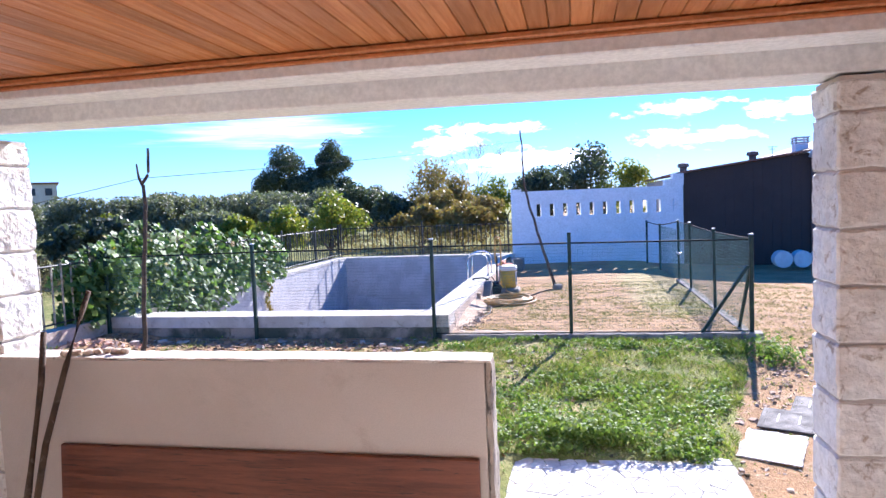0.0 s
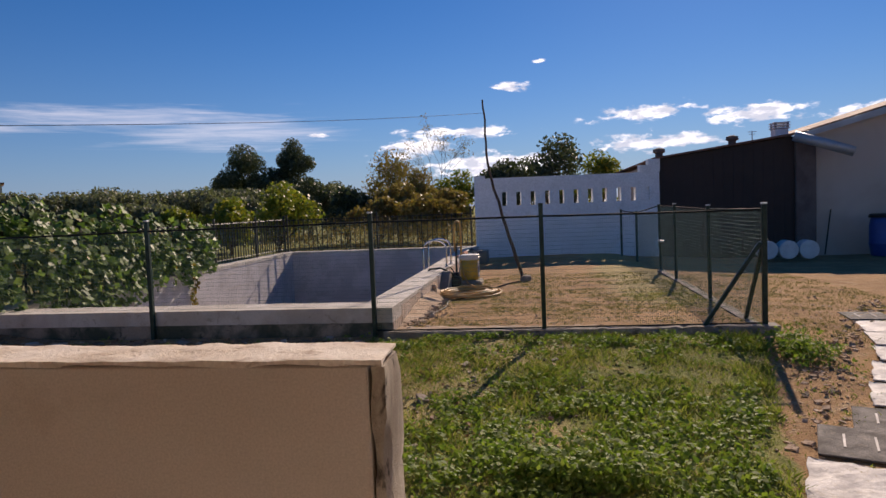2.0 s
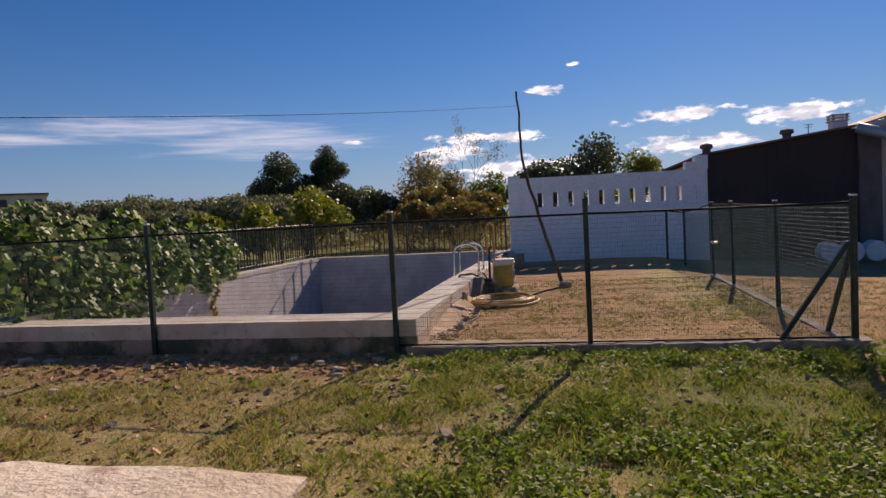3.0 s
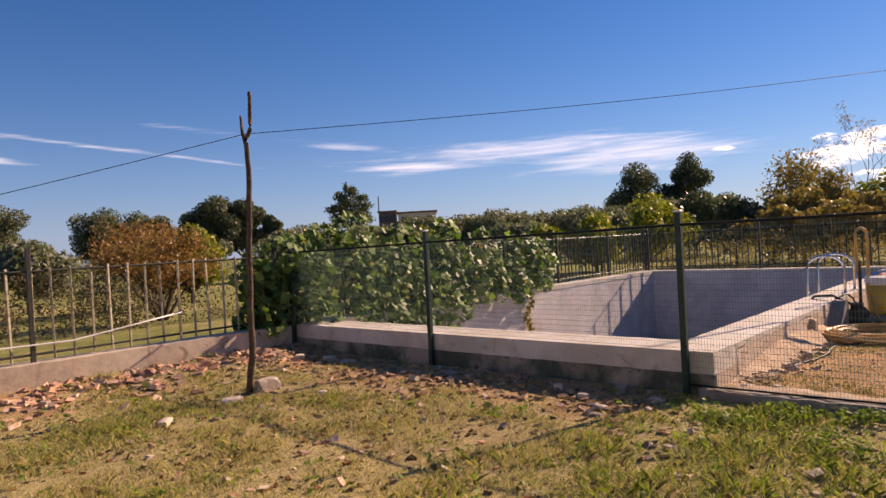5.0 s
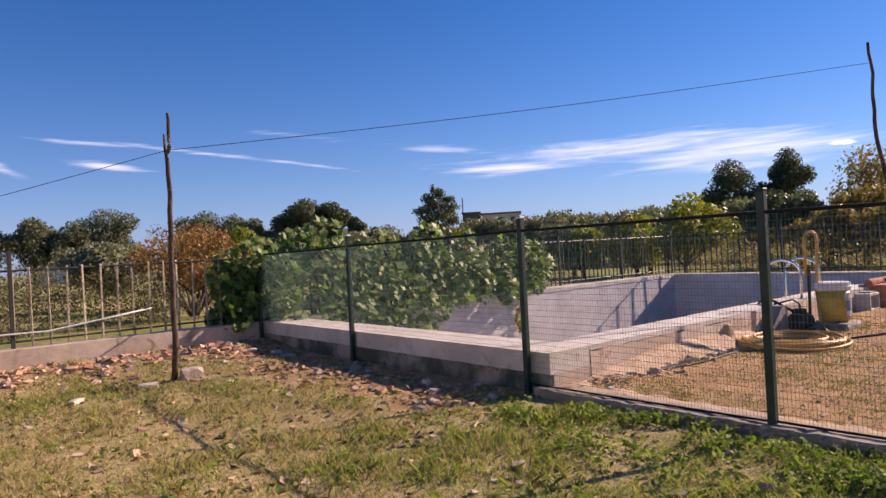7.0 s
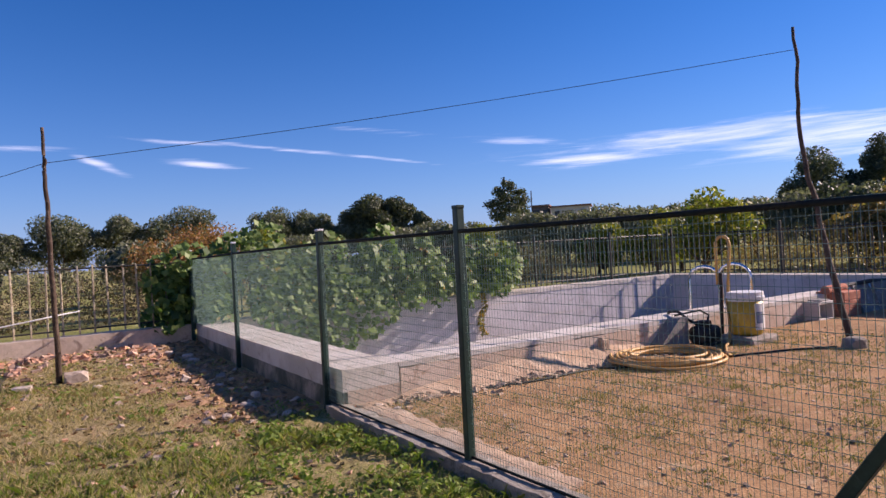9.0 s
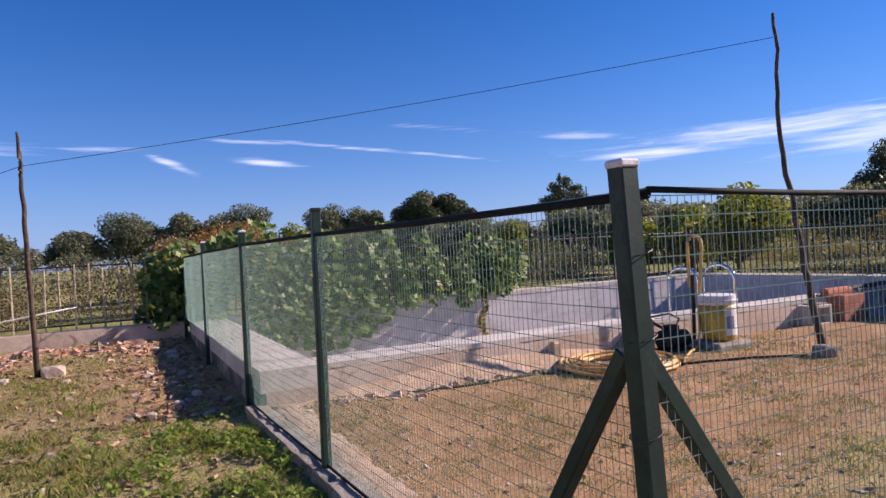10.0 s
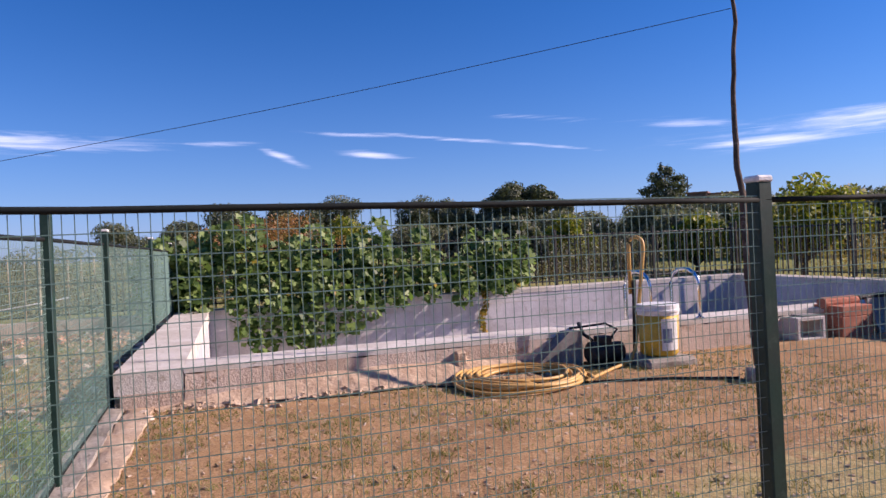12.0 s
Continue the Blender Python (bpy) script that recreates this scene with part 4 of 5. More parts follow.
def build_poles():
    p1 = empty("wooden_pole", (-5.08, 8.23, 0), "crooked forked wooden pole holding up a wire", "pole", "wire poles")
    bm = bmesh.new()
    main = crooked([(-5.1, 8.23, 0.0), (-5.0, 8.23, 0.4), (-4.93, 8.22, 1.2), (-4.86, 8.21, 1.9), (-4.8, 8.2, 2.35), (-4.82, 8.2, 2.65), (-4.72, 8.2, 2.78), (-4.7, 8.2, 3.13)], 30, 0.025, 2)
    tube(bm, main, [0.037 - 0.019 * i / 30 for i in range(31)], 9)
    part("trunk", bm, STICK, p1, smooth=True)
    bm = bmesh.new()
    tube(bm, [(-4.83, 8.2, 2.62), (-4.88, 8.2, 2.74), (-4.9, 8.2, 2.92)], [0.022, 0.018, 0.012], 7)
    part("fork", bm, STICK, p1, smooth=True)
    p2 = empty("wooden_pole", (0.6, 15.73, 0.05), "leaning crooked wooden pole in a lump of concrete", "pole", "wire poles")
    bm = bmesh.new()
    main = crooked([(0.6, 15.73, 0.05), (0.42, 15.85, 0.7), (0.22, 16.0, 1.35), (0.03, 16.12, 2.0), (-0.1, 16.22, 2.6), (-0.13, 16.28, 3.2), (-0.17, 16.33, 3.95)], 30, 0.03, 5)
    tube(bm, main, [0.04 - 0.021 * i / 30 for i in range(31)], 9)
    part("trunk", bm, STICK, p2, smooth=True)
    bm = bmesh.new()
    rock(bm, (0.66, 15.68, 0.1), (0.15, 0.13, 0.1), random.Random(7))
    part("concrete_foot", bm, CONCRETE, p2, "lump of grey concrete")
    for a, b, sag in (((-4.84, 8.2, 2.72), (-0.17, 16.3, 3.66), 0.06), ((-4.84, 8.2, 2.72), (-7.4, 4.36, 1.66), 0.02)):
        bm = bmesh.new()
        a, b = Vector(a), Vector(b)
        tube(bm, [a.lerp(b, i / 16) - Vector((0, 0, sag * math.sin(math.pi * i / 16))) for i in range(17)], 0.004, 5)
        tagged(solid("overhead_wire", bm, BLACK), "thin dark wire strung from a wooden pole", "wire")
    bm = bmesh.new()
    tube(bm, [(-7.35, 5.6, 0.62), (-7.36, 6.35, 0.58), (-7.36, 7.25, 0.57), (-7.36, 7.9, 0.66), (-7.36, 8.6, 0.76)], 0.011, 7)
    tagged(solid("white_pipe", bm, WHITE_PLASTIC, smooth=True), "thin white plastic pipe hung along the railing", "pipe")


build_poles()


def build_pump_corner():
    x, y, z = -0.5, 15.5, 0.06
    # base in place of shadowed clutter; that shade is in its dark tone
    bm = bmesh.new()
    box(bm, (x - 0.3, y - 0.32, 0.0), (x + 0.27, y + 0.26, 0.13), 0.03, cuts=5, rough=0.012)
    tagged(solid("plinth_block", bm, CONCRETE), "concrete base under a yellow bucket, dark in tone for shaded clutter", "base")
    b = empty("yellow_bucket", (x, y, 0.13), "tall yellow plastic bucket with a white rim", "bucket")
    bm = bmesh.new()
    lathe(bm, [(0.17, 0.135), (0.19, 0.16), (0.205, 0.55)], (x, y, 0), 28)
    part("body", bm, YELLOW, b, smooth=True)
    bm = bmesh.new()
    lathe(bm, [(0.207, 0.55), (0.21, 0.58), (0.222, 0.585), (0.222, 0.605), (0.212, 0.61), (0.212, 0.655), (0.2, 0.66)], (x, y, 0), 28)
    part("rim", bm, WHITE_PLASTIC, b, "white rim")
    bm = bmesh.new()
    lab = []
    for k in range(7):
        a = radians(-28 + k * 9)
        lab.append([bm.verts.new((x + 0.207 * math.cos(a), y + 0.207 * math.sin(a), zz)) for zz in (0.2, 0.52)])
    for p, q in zip(lab, lab[1:]):
        bm.faces.new((p[0], q[0], q[1], p[1]))
    part("label", bm, WHITE_PLASTIC, b, "faded white label")
    bm = bmesh.new()
    lab = []
    for k in range(4):
        a = radians(-24 + k * 9)
        lab.append([bm.verts.new((x + 0.21 * math.cos(a), y + 0.21 * math.sin(a), zz)) for zz in (0.28, 0.42)])
    for p, q in zip(lab, lab[1:]):
        bm.faces.new((p[0], q[0], q[1], p[1]))
    part("label_bar", bm, LABEL_BLUE, b, "blue label print")
    # pump
    p = empty("water_pump", (-0.72, 15.0, 0.05), "small black water pump on the ground", "pump")
    m = Matrix.Translation((-0.72, 14.98, 0.17)) @ Matrix.Rotation(radians(90), 4, "X")
    bm = bmesh.new()
    lathe(bm, [(0.06, -0.22), (0.1, -0.2), (0.1, 0.05), (0.12, 0.06), (0.12, 0.16), (0.07, 0.2)], (0, 0, 0), 18)
    bmesh.ops.transform(bm, matrix=m, verts=bm.verts)
    part("motor", bm, BLACK, p)
    bm = bmesh.new()
    box(bm, (-0.85, 14.8, 0.02), (-0.6, 15.15, 0.07), 0.01)
    part("foot", bm, BLACK, p)
    bm = bmesh.new()
    box(bm, (-0.8, 14.9, 0.24), (-0.66, 15.05, 0.34), 0.012)
    part("terminal_box", bm, BLACK, p)
    bm = bmesh.new()
    tube(bm, crooked([(-0.72, 14.85, 0.3), (-0.8, 14.8, 0.36), (-1.0, 14.85, 0.45), (-1.25, 15.0, 0.42), (-1.5, 15.1, 0.2)], 16, 0.02, 3), 0.018, 8)
    part("intake_hose", bm, BLACK, p, smooth=True)
    bm = bmesh.new()
    tube(bm, crooked([(-0.75, 15.1, 0.3), (-0.82, 15.2, 0.38), (-0.86, 15.1, 0.45), (-0.92, 14.7, 0.42)], 12, 0.02, 6), 0.012, 7)
    part("cable", bm, BLACK, p, smooth=True)
    # standpipe with hooked hose
    s = empty("standpipe", (-0.72, 15.44, 0.03), "upright water pipe with a hose bent over its top", "pipe")
    bm = bmesh.new()
    tube(bm, [(-0.76, 15.38, 0.02), (-0.75, 15.4, 0.9)], 0.022, 8)
    part("stake", bm, BLACK, s)
    bm = bmesh.new()
    pts = [(-0.78, 15.37, 0.75), (-0.78, 15.37, 1.22)] + [(-0.72 - 0.06 * math.cos(a), 15.42 - 0.05 * math.cos(a), 1.27 + 0.09 * math.sin(a)) for a in np.linspace(0.2, math.pi - 0.1, 8)] + [(-0.65, 15.46, 1.2), (-0.65, 15.36, 0.5)]
    tube(bm, pts, 0.02, 9)
    part("bent_hose", bm, HOSE, s, "ochre hose bent over the pipe", True)
    # coiled hose
    bm = bmesh.new()
    pts = []
    rng = random.Random(12)
    for i in range(330):
        a = i / 28 * 2 * math.pi
        turn = i / 28
        r = 0.64 - 0.018 * turn + 0.05 * math.sin(turn * 2.4 + 1) * smooth_step(turn / 4)
        e = 0.06 * math.sin(turn * 1.9)
        pts.append((-0.36 + e + r * 0.9 * math.cos(a), 13.85 + 0.05 * math.cos(turn * 2.7) + r * math.sin(a), 0.075 + 0.012 * (turn % 5) + 0.008 * math.sin(a * 3 + turn)))
    pts = [(-0.65, 15.36, 0.5), (-0.6, 15.3, 0.25), (-0.5, 15.15, 0.09), (-0.35, 14.85, 0.075), (-0.1, 14.5, 0.075)] + pts[3:]
    tube(bm, pts, 0.0165, 7)
    tagged(solid("coiled_hose", bm, HOSE, smooth=True), "ochre garden hose lying in a loose coil on the soil", "hose")
    # dark cable on the ground along the pool edge
    bm = bmesh.new()
    base = crooked([(-0.7, 11.5, 0.0), (-0.55, 12.3, 0.0), (-0.6, 13.0, 0.0), (-0.3, 13.6, 0.0), (0.1, 14.6, 0.0), (0.5, 15.6, 0)], 30, 0.03, 9)
    tube(bm, [(q.x, q.y, ground_z(q.x, q.y) + 0.012) for q in base], 0.011, 6)
    tagged(solid("ground_cable", bm, BLACK, smooth=True), "dark cable lying across the bare soil", "cable")
    # solid grey wedge standing in for a shadow on the pool wall
    bm = bmesh.new()
    v = [bm.verts.new(q) for q in ((-0.95, 14.15, 0.02), (-0.95, 14.75, 0.02), (-0.95, 14.75, 0.4), (-0.95, 14.6, 0.4))]
    f = bm.faces.new(v)
    r = bmesh.ops.extrude_face_region(bm, geom=[f])
    bmesh.ops.translate(bm, vec=(0.16, 0.02, 0), verts=[g for g in r["geom"] if isinstance(g, bmesh.types.BMVert)])
    tagged(solid("shadow_wedge", bm, GREY_BOARD), "grey solid wedge in place of a shadow on the pool wall", "concrete block")
    bm = bmesh.new()
    box(bm, (-0.98, 13.4, 0.0), (-0.88, 13.52, COPE - 0.09), 0.02, cuts=3, rough=0.01)
    tagged(solid("mortar_pier", bm, MORTAR), "small rough mortar pier on the pool wall", "pier")


build_pump_corner()


def build_junk():
    z = 0.03
    # hollow concrete block
    b = empty("hollow_block", (-0.9, 17.8, z), "pale hollow concrete block standing by the pool wall", "concrete block")
    bm = bmesh.new()
    for lo, hi in (((-1.1, 17.5, z), (-0.68, 17.56, 0.33)), ((-1.1, 18.06, z), (-0.68, 18.12, 0.33)), ((-1.1, 17.561, z), (-0.68, 18.059, z + 0.05)), ((-1.1, 17.5, 0.331), (-0.68, 18.12, 0.38)), ((-1.1, 17.561, z + 0.05), (-1.04, 18.059, 0.33))):
        box(bm, lo, hi, 0.006)
    bmesh.ops.transform(bm, matrix=Matrix.Translation((-0.9, 17.8, z)) @ Matrix.Diagonal((0.74, 0.68, 0.82, 1)) @ Matrix.Translation((0.9, -17.8, -z)), verts=bm.verts)
    part("shell", bm, SLAB, b)
    bm = bmesh.new()
    box(bm, (-1.04, 17.72, 0.318), (-0.77, 17.98, 0.337), 0.004)
    tagged(solid("grey_tile", bm, GREY_BOARD), "thin grey tile lying on a concrete block", "tile")
    t = empty("clay_pot_pile", (-0.95, 18.5, z), "stack of red-brown hollow clay bricks by the pool wall", "bricks")
    for i in range(2):
        for j in range(3):
            bm = bmesh.new()
            box(bm, (-1.12 + i * 0.215, 18.24 + 0.004 * j, z + 0.128 * j), (-0.91 + i * 0.215, 18.72, z + 0.125 + 0.128 * j), 0.006)
            part("brick", bm, BRICK, t)
    bm = bmesh.new()
    tube(bm, [(-0.95, 18.2, 0.44), (-0.95, 18.75, 0.44)], 0.07, 12)
    part("ridge_tile", bm, BRICK, t, "rounded clay tile")
    for y, w, tilt in ((18.85, 0.5, 22), (19.35, 0.55, 14)):
        bm = bmesh.new()
        box(bm, (-0.02, 0, 0), (0.02, w, 0.46), 0.004)
        bmesh.ops.transform(bm, matrix=pose(-0.72, y, z, 0, -tilt, 0), verts=bm.verts)
        tagged(solid("fibre_board", bm, GREY_BOARD), "grey fibre board leaning on the pool wall", "board", "leaning boards")
    bm = bmesh.new()
    tube(bm, crooked([(-0.95, 18.8, 0.47), (-0.85, 19.4, 0.5), (-0.9, 20.0, 0.46)], 8, 0.02, 4), 0.035, 8)
    tagged(solid("old_pipe", bm, BLACK), "dark pipe resting on leaning boards", "pipe")
    bm = bmesh.new()
    box(bm, (-0.95, 20.1, z), (-0.5, 20.7, 0.4), 0.02)
    tagged(solid("grey_crate", bm, GREY_BOARD), "grey box standing by the pool wall", "box")


build_junk()


# ---- path slabs and patio ----
def build_path():
    rows = [(2.74, 6.05, -22, 0), (3.06, 6.71, -21, 1), (3.52, 7.25, -22, 1), (3.93, 7.86, -23, 0), (4.27, 8.56, -25, 0), (4.6, 9.2, -20, 0), (4.86, 9.9, -16, 0), (5.06, 10.58, -14, 0), (5.16, 11.24, -8, 1)]
    for i, (x, y, a, grey) in enumerate(rows):
        bm = bmesh.new()
        z = ground_z(x, y) + 0.006 + 0.004 * (i % 2)
        m = pose(x, y, z, 0.8 * math.sin(i * 2.1), 0.8 * math.cos(i * 1.3), a)
        if grey:
            s = empty("rubber_mat", (x, y, z), "dark grey rubber mat with a raised square, lying on the soil", "mat", "path of slabs")
            box(bm, (-0.25, -0.3, 0), (0.25, 0.3, 0.016), 0.005)
            bmesh.ops.transform(bm, matrix=m, verts=bm.verts)
            part("sheet", bm, MAT_GREY, s)
            for lo, hi in (((-0.1, -0.13, 0.017), (-0.085, 0.13, 0.021)), ((0.085, -0.13, 0.017), (0.1, 0.13, 0.021)), ((-0.21, -0.27, 0.017), (-0.205, 0.27, 0.019)), ((0.205, -0.27, 0.017), (0.21, 0.27, 0.019))):
                bm = bmesh.new()
                box(bm, lo, hi)
                bmesh.ops.transform(bm, matrix=m, verts=bm.verts)
                part("raised_line", bm, SLAB if hi[0] - lo[0] > 0.01 else MAT_GREY, s)
        else:
            worn_box(bm, (-0.25, -0.37, 0), (0.25, 0.37, 0.014), 0.06, 0.009)
            bmesh.ops.transform(bm, matrix=m, verts=bm.verts)
            tagged(solid("path_slab", bm, SLAB), "thin crinkled pale sheet slab laid on the soil as a path", "slab", "path of slabs")


build_path()


def build_patio():
    """Stones between jittered corners; joints lie lower."""
    rng = random.Random(21)
    x0, x1, y0, y1, s = 0.45, 2.3, 3.72, 5.7, 0.113
    nx, ny = int((x1 - x0) / s), int((y1 - y0) / s)
    bm = bmesh.new()
    box(bm, (x0 - 0.02, y0, -0.3), (x1 + 0.02, y1 - 0.02, -0.045))
    patio = tagged(solid("pavement", bm, JOINT), "pale irregular stone paving in front of the porch", "pavement", kind="structure")
    pts = {}
    for j in range(ny + 1):
        for i in range(nx + 1):
            e = 0 if i in (0, nx) or j == 0 else 0.032
            pts[i, j] = (x0 + (x1 - x0) * i / nx + rng.uniform(-e, e) + (0.03 if j % 2 else -0.03) * (0 < i < nx), y0 + (y1 - y0) * j / ny + rng.uniform(-e, e) + 0.03 * math.sin(i * 1.1), 0)
    for j in range(ny):
        for i in range(nx):
            q = [Vector(pts[k]) for k in ((i, j), (i + 1, j), (i + 1, j + 1), (i, j + 1))]
            c = sum(q, Vector()) / 4
            if j >= ny - 2 and rng.random() < 0.3:
                continue
            top = -0.028 + rng.uniform(-0.003, 0.003)
            a = [c + (p - c) * 0.965 + Vector((0, 0, -0.06)) for p in q]
            b = [c + (p - c) * 0.965 + Vector((0, 0, top - 0.006)) for p in q]
            d = [c + (p - c) * 0.91 + Vector((0, 0, top)) for p in q]
            faces = [(8, 9, 10, 11)]
            for k in range(4):
                n = (k + 1) % 4
                faces += [(k, n, 4 + n, 4 + k), (4 + k, 4 + n, 8 + n, 8 + k)]
            raw("paving_stone", a + b + d, faces, COBBLE, patio)


# ---- plants ----
def leaf_cloud(rng, centres, radii, n, size, flat=0.0, shell=0.55, spread=1.0):
    """Corners and faces of many small four-sided leaves round the given balls."""
    c = np.array(centres)
    r = np.array(radii)
    pick = rng.choice(len(c), n, p=(r.prod(axis=1) ** 0.67) / (r.prod(axis=1) ** 0.67).sum())
    d = rng.normal(size=(n, 3))
    d /= np.linalg.norm(d, axis=1)[:, None]
    k = shell + (spread - shell) * rng.random(n) ** (0.5 if spread == 1.0 else 0.8)
    p = c[pick] + d * r[pick] * k[:, None]
    nrm = d * 0.6 + rng.normal(size=(n, 3)) * 0.6
    nrm[:, 2] += flat
    nrm /= np.linalg.norm(nrm, axis=1)[:, None]
    t = np.cross(nrm, rng.normal(size=(n, 3)))
    t /= np.linalg.norm(t, axis=1)[:, None]
    b = np.cross(nrm, t)
    s = size * rng.uniform(0.6, 1.4, n)[:, None]
    v = np.stack([p - t * s, p + b * s * 0.55 + nrm * s * 0.15, p + t * s, p - b * s * 0.55 + nrm * s * 0.15], axis=1).reshape(-1, 3)
    f = np.arange(4 * n).reshape(-1, 4)
    return v, f


def np_mesh(name, v, f, material, parent=None, label="", kind=""):
    me = bpy.data.meshes.new(name)
    k = f.shape[1]
    me.vertices.add(len(v))
    me.vertices.foreach_set("co", np.ascontiguousarray(v, dtype=np.float32).ravel())
    me.loops.add(f.size)
    me.loops.foreach_set("vertex_index", np.ascontiguousarray(f, dtype=np.int32).ravel())
    me.polygons.add(len(f))
    me.polygons.foreach_set("loop_start", np.arange(0, f.size, k, dtype=np.int32))
    me.update(calc_edges=True)
    me.validate()
    me.materials.append(material)
    return attach(new(name, me), parent, label, kind)


TREES = {
    "oak": ("broad dark evergreen tree with a dense rounded crown", L_OAK, 0.22, 8500, 0.1),
    "olive": ("grey-green olive tree with a loose crown", L_OLIVE, 0.11, 6000, 0.2),
    "citrus": ("bushy fruit tree with yellow-green leaves", L_CITRUS, 0.085, 4200, 0.1),
    "autumn": ("tree with thinning brown and green autumn leaves", L_AUTUMN, 0.09, 4400, 0.15),
    "rust": ("low tree with rust-brown leaves and bare forked stems", L_RUST, 0.05, 4200, 0.3),
    "cork": ("far evergreen tree with a broken crown, distance haze in its leaf colour", L_HAZED, 0.2, 7000, 0.1),
    "dark": ("dense dark green tree", L_OAK, 0.11, 5200, 0.15),
}


def build_tree(kind, x, y, top, rad, seed):
    label, material, leaf, n, clear = TREES[kind]
    rng = np.random.default_rng(seed)
    base = ground_z(x, y)
    t = empty("tree", (x, y, base), label, "tree")
    h = top - base
    if kind in ("olive", "oak", "cork"):
        rad *= 1.25
    n = int(n * (1.9 if top > 7 else 1.0))
    low = base + h * clear
    ch = (top - low) / 2
    cz = low + ch
    m = 17 if top > 7 else 12
    cs, rs = [], []
    for i in range(m):
        a = rng.uniform(0, 6.28)
        q = rng.uniform(0.25, 0.8) ** 0.8
        e = rng.uniform(-0.65, 0.72)
        k = math.sqrt(max(0.1, 1 - e * e))
        s = rng.uniform(0.17, 0.4)
        cs.append((x + rad * q * k * math.cos(a), y + rad * q * k * math.sin(a), cz + e * ch * 0.85))
        rs.append((rad * s, rad * s, min(ch * 0.6, rad * s) * 0.85))
    cs.append((x, y, cz))
    rs.append((rad * 0.5, rad * 0.5, ch * 0.68))
    cs.append((x + rad * 0.1, y, top - ch * 0.35))
    rs.append((rad * 0.4, rad * 0.4, ch * 0.35))
    v, f = leaf_cloud(rng, cs, rs, n, leaf, shell=0.4, spread=1.12)
    np_mesh("crown", v, f, material, t, kind="stuff")
    bm = bmesh.new()
    fork = base + h * max(clear, 0.15)
    r0 = max(0.06, h * 0.028)
    tube(bm, [(x, y, base - 0.1), (x + r0 * 0.5, y, (base + fork) / 2), (x, y + r0 * 0.3, fork)], [r0 * 1.2, r0, r0 * 0.85], 8)
    for c in cs[:8]:
        mid = Vector((x, y, fork)).lerp(Vector(c), 0.5) + Vector((0, 0, -0.05 * h))
        tube(bm, [(x, y, fork - 0.05), mid, c], [r0 * 0.6, r0 * 0.4, r0 * 0.12], 6)
    if kind == "rust":
        for k in range(6):
            a = k * 1.05
            tube(bm, [(x + 0.06 * math.cos(a), y + 0.06 * math.sin(a), base - 0.05), (x + 0.4 * math.cos(a), y + 0.4 * math.sin(a), base + 0.5), (x + 0.9 * math.cos(a), y + 0.9 * math.sin(a), base + 1.2)], [0.05, 0.035, 0.02], 6)
    part("trunk", bm, BARK, t)


GROVE = {
    "oak": [(-55.5, 119.7, 15.1, 5.4), (-46.8, 123.5, 16.1, 4.2), (-50.0, 118.0, 9.0, 5.0), (-98.9, 58.0, 12.0, 4.4), (-97.0, 61.5, 11.2, 4.0), (-94.5, 65.0, 8.4, 2.4)],
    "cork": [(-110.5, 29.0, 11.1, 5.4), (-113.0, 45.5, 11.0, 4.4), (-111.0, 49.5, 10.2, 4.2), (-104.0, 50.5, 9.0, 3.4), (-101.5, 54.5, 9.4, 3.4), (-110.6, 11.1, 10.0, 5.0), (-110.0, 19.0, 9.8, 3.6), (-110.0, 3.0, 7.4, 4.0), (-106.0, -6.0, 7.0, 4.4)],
    "olive": [(-31.4, 38.1, 3.7, 1.9), (-29.7, 39.6, 3.6, 1.9), (-27.5, 41.3, 3.9, 2.1), (-25.1, 43.0, 3.5, 1.9), (-22.8, 44.4, 3.7, 2.1), (-14.1, 48.2, 3.9, 1.5), (-25.7, 11.5, 2.5, 1.5),
              (-49.6, 40.0, 4.2, 2.7), (-36.7, 53.7, 4.3, 3.0), (-33.8, 55.9, 4.0, 3.0), (-30.8, 57.9, 4.2, 3.0), (-28.2, 59.4, 4.2, 2.7), (-30.3, 43.6, 3.7, 2.9), (-25.7, 48.1, 3.6, 2.5),
              (-20.0, 46.5, 3.6, 2.2), (-17.5, 49.0, 3.8, 2.4), (-34.5, 34.5, 3.3, 2.4), (-37, 30, 3.2, 2.4), (-43, 45, 3.8, 3.0), (-40, 24, 3.0, 2.6), (-41, 15, 3.0, 2.6), (-15.7, 28.4, 2.3, 1.6), (-13.6, 31.1, 2.5, 1.7)],
    "citrus": [(-9.6, 27.2, 2.95, 1.7), (-11.9, 27.6, 2.45, 1.5), (-14.2, 27.2, 2.1, 1.2), (-3.3, 36.4, 3.6, 1.6), (3.7, 35.5, 4.2, 1.7), (-21.5, 15.6, 2.75, 1.3), (-18.5, 24.3, 2.4, 1.3)],
    "autumn": [(-7.9, 39.6, 5.2, 2.8), (-5.8, 38.0, 3.9, 1.7), (-3.6, 33.0, 2.6, 1.5), (-6.0, 34.0, 3.0, 1.6), (-6.5, 31.5, 2.2, 1.5), (-4.2, 31.0, 2.3, 1.5)],
    "dark": [(1.8, 38.6, 5.4, 2.7), (-1.0, 37.6, 4.1, 1.7), (-15.4, 46.7, 4.1, 2.2), (-14.9, 20.2, 2.2, 1.2), (-15.5, 18.8, 2.0, 1.2), (-9.5, 36.5, 3.0, 1.8)],
    "rust": [(-15.0, 11.65, 2.3, 1.6), (-20.0, 13.6, 2.85, 1.9)],
}
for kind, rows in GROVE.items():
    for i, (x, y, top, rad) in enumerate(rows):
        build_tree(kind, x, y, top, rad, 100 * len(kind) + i)


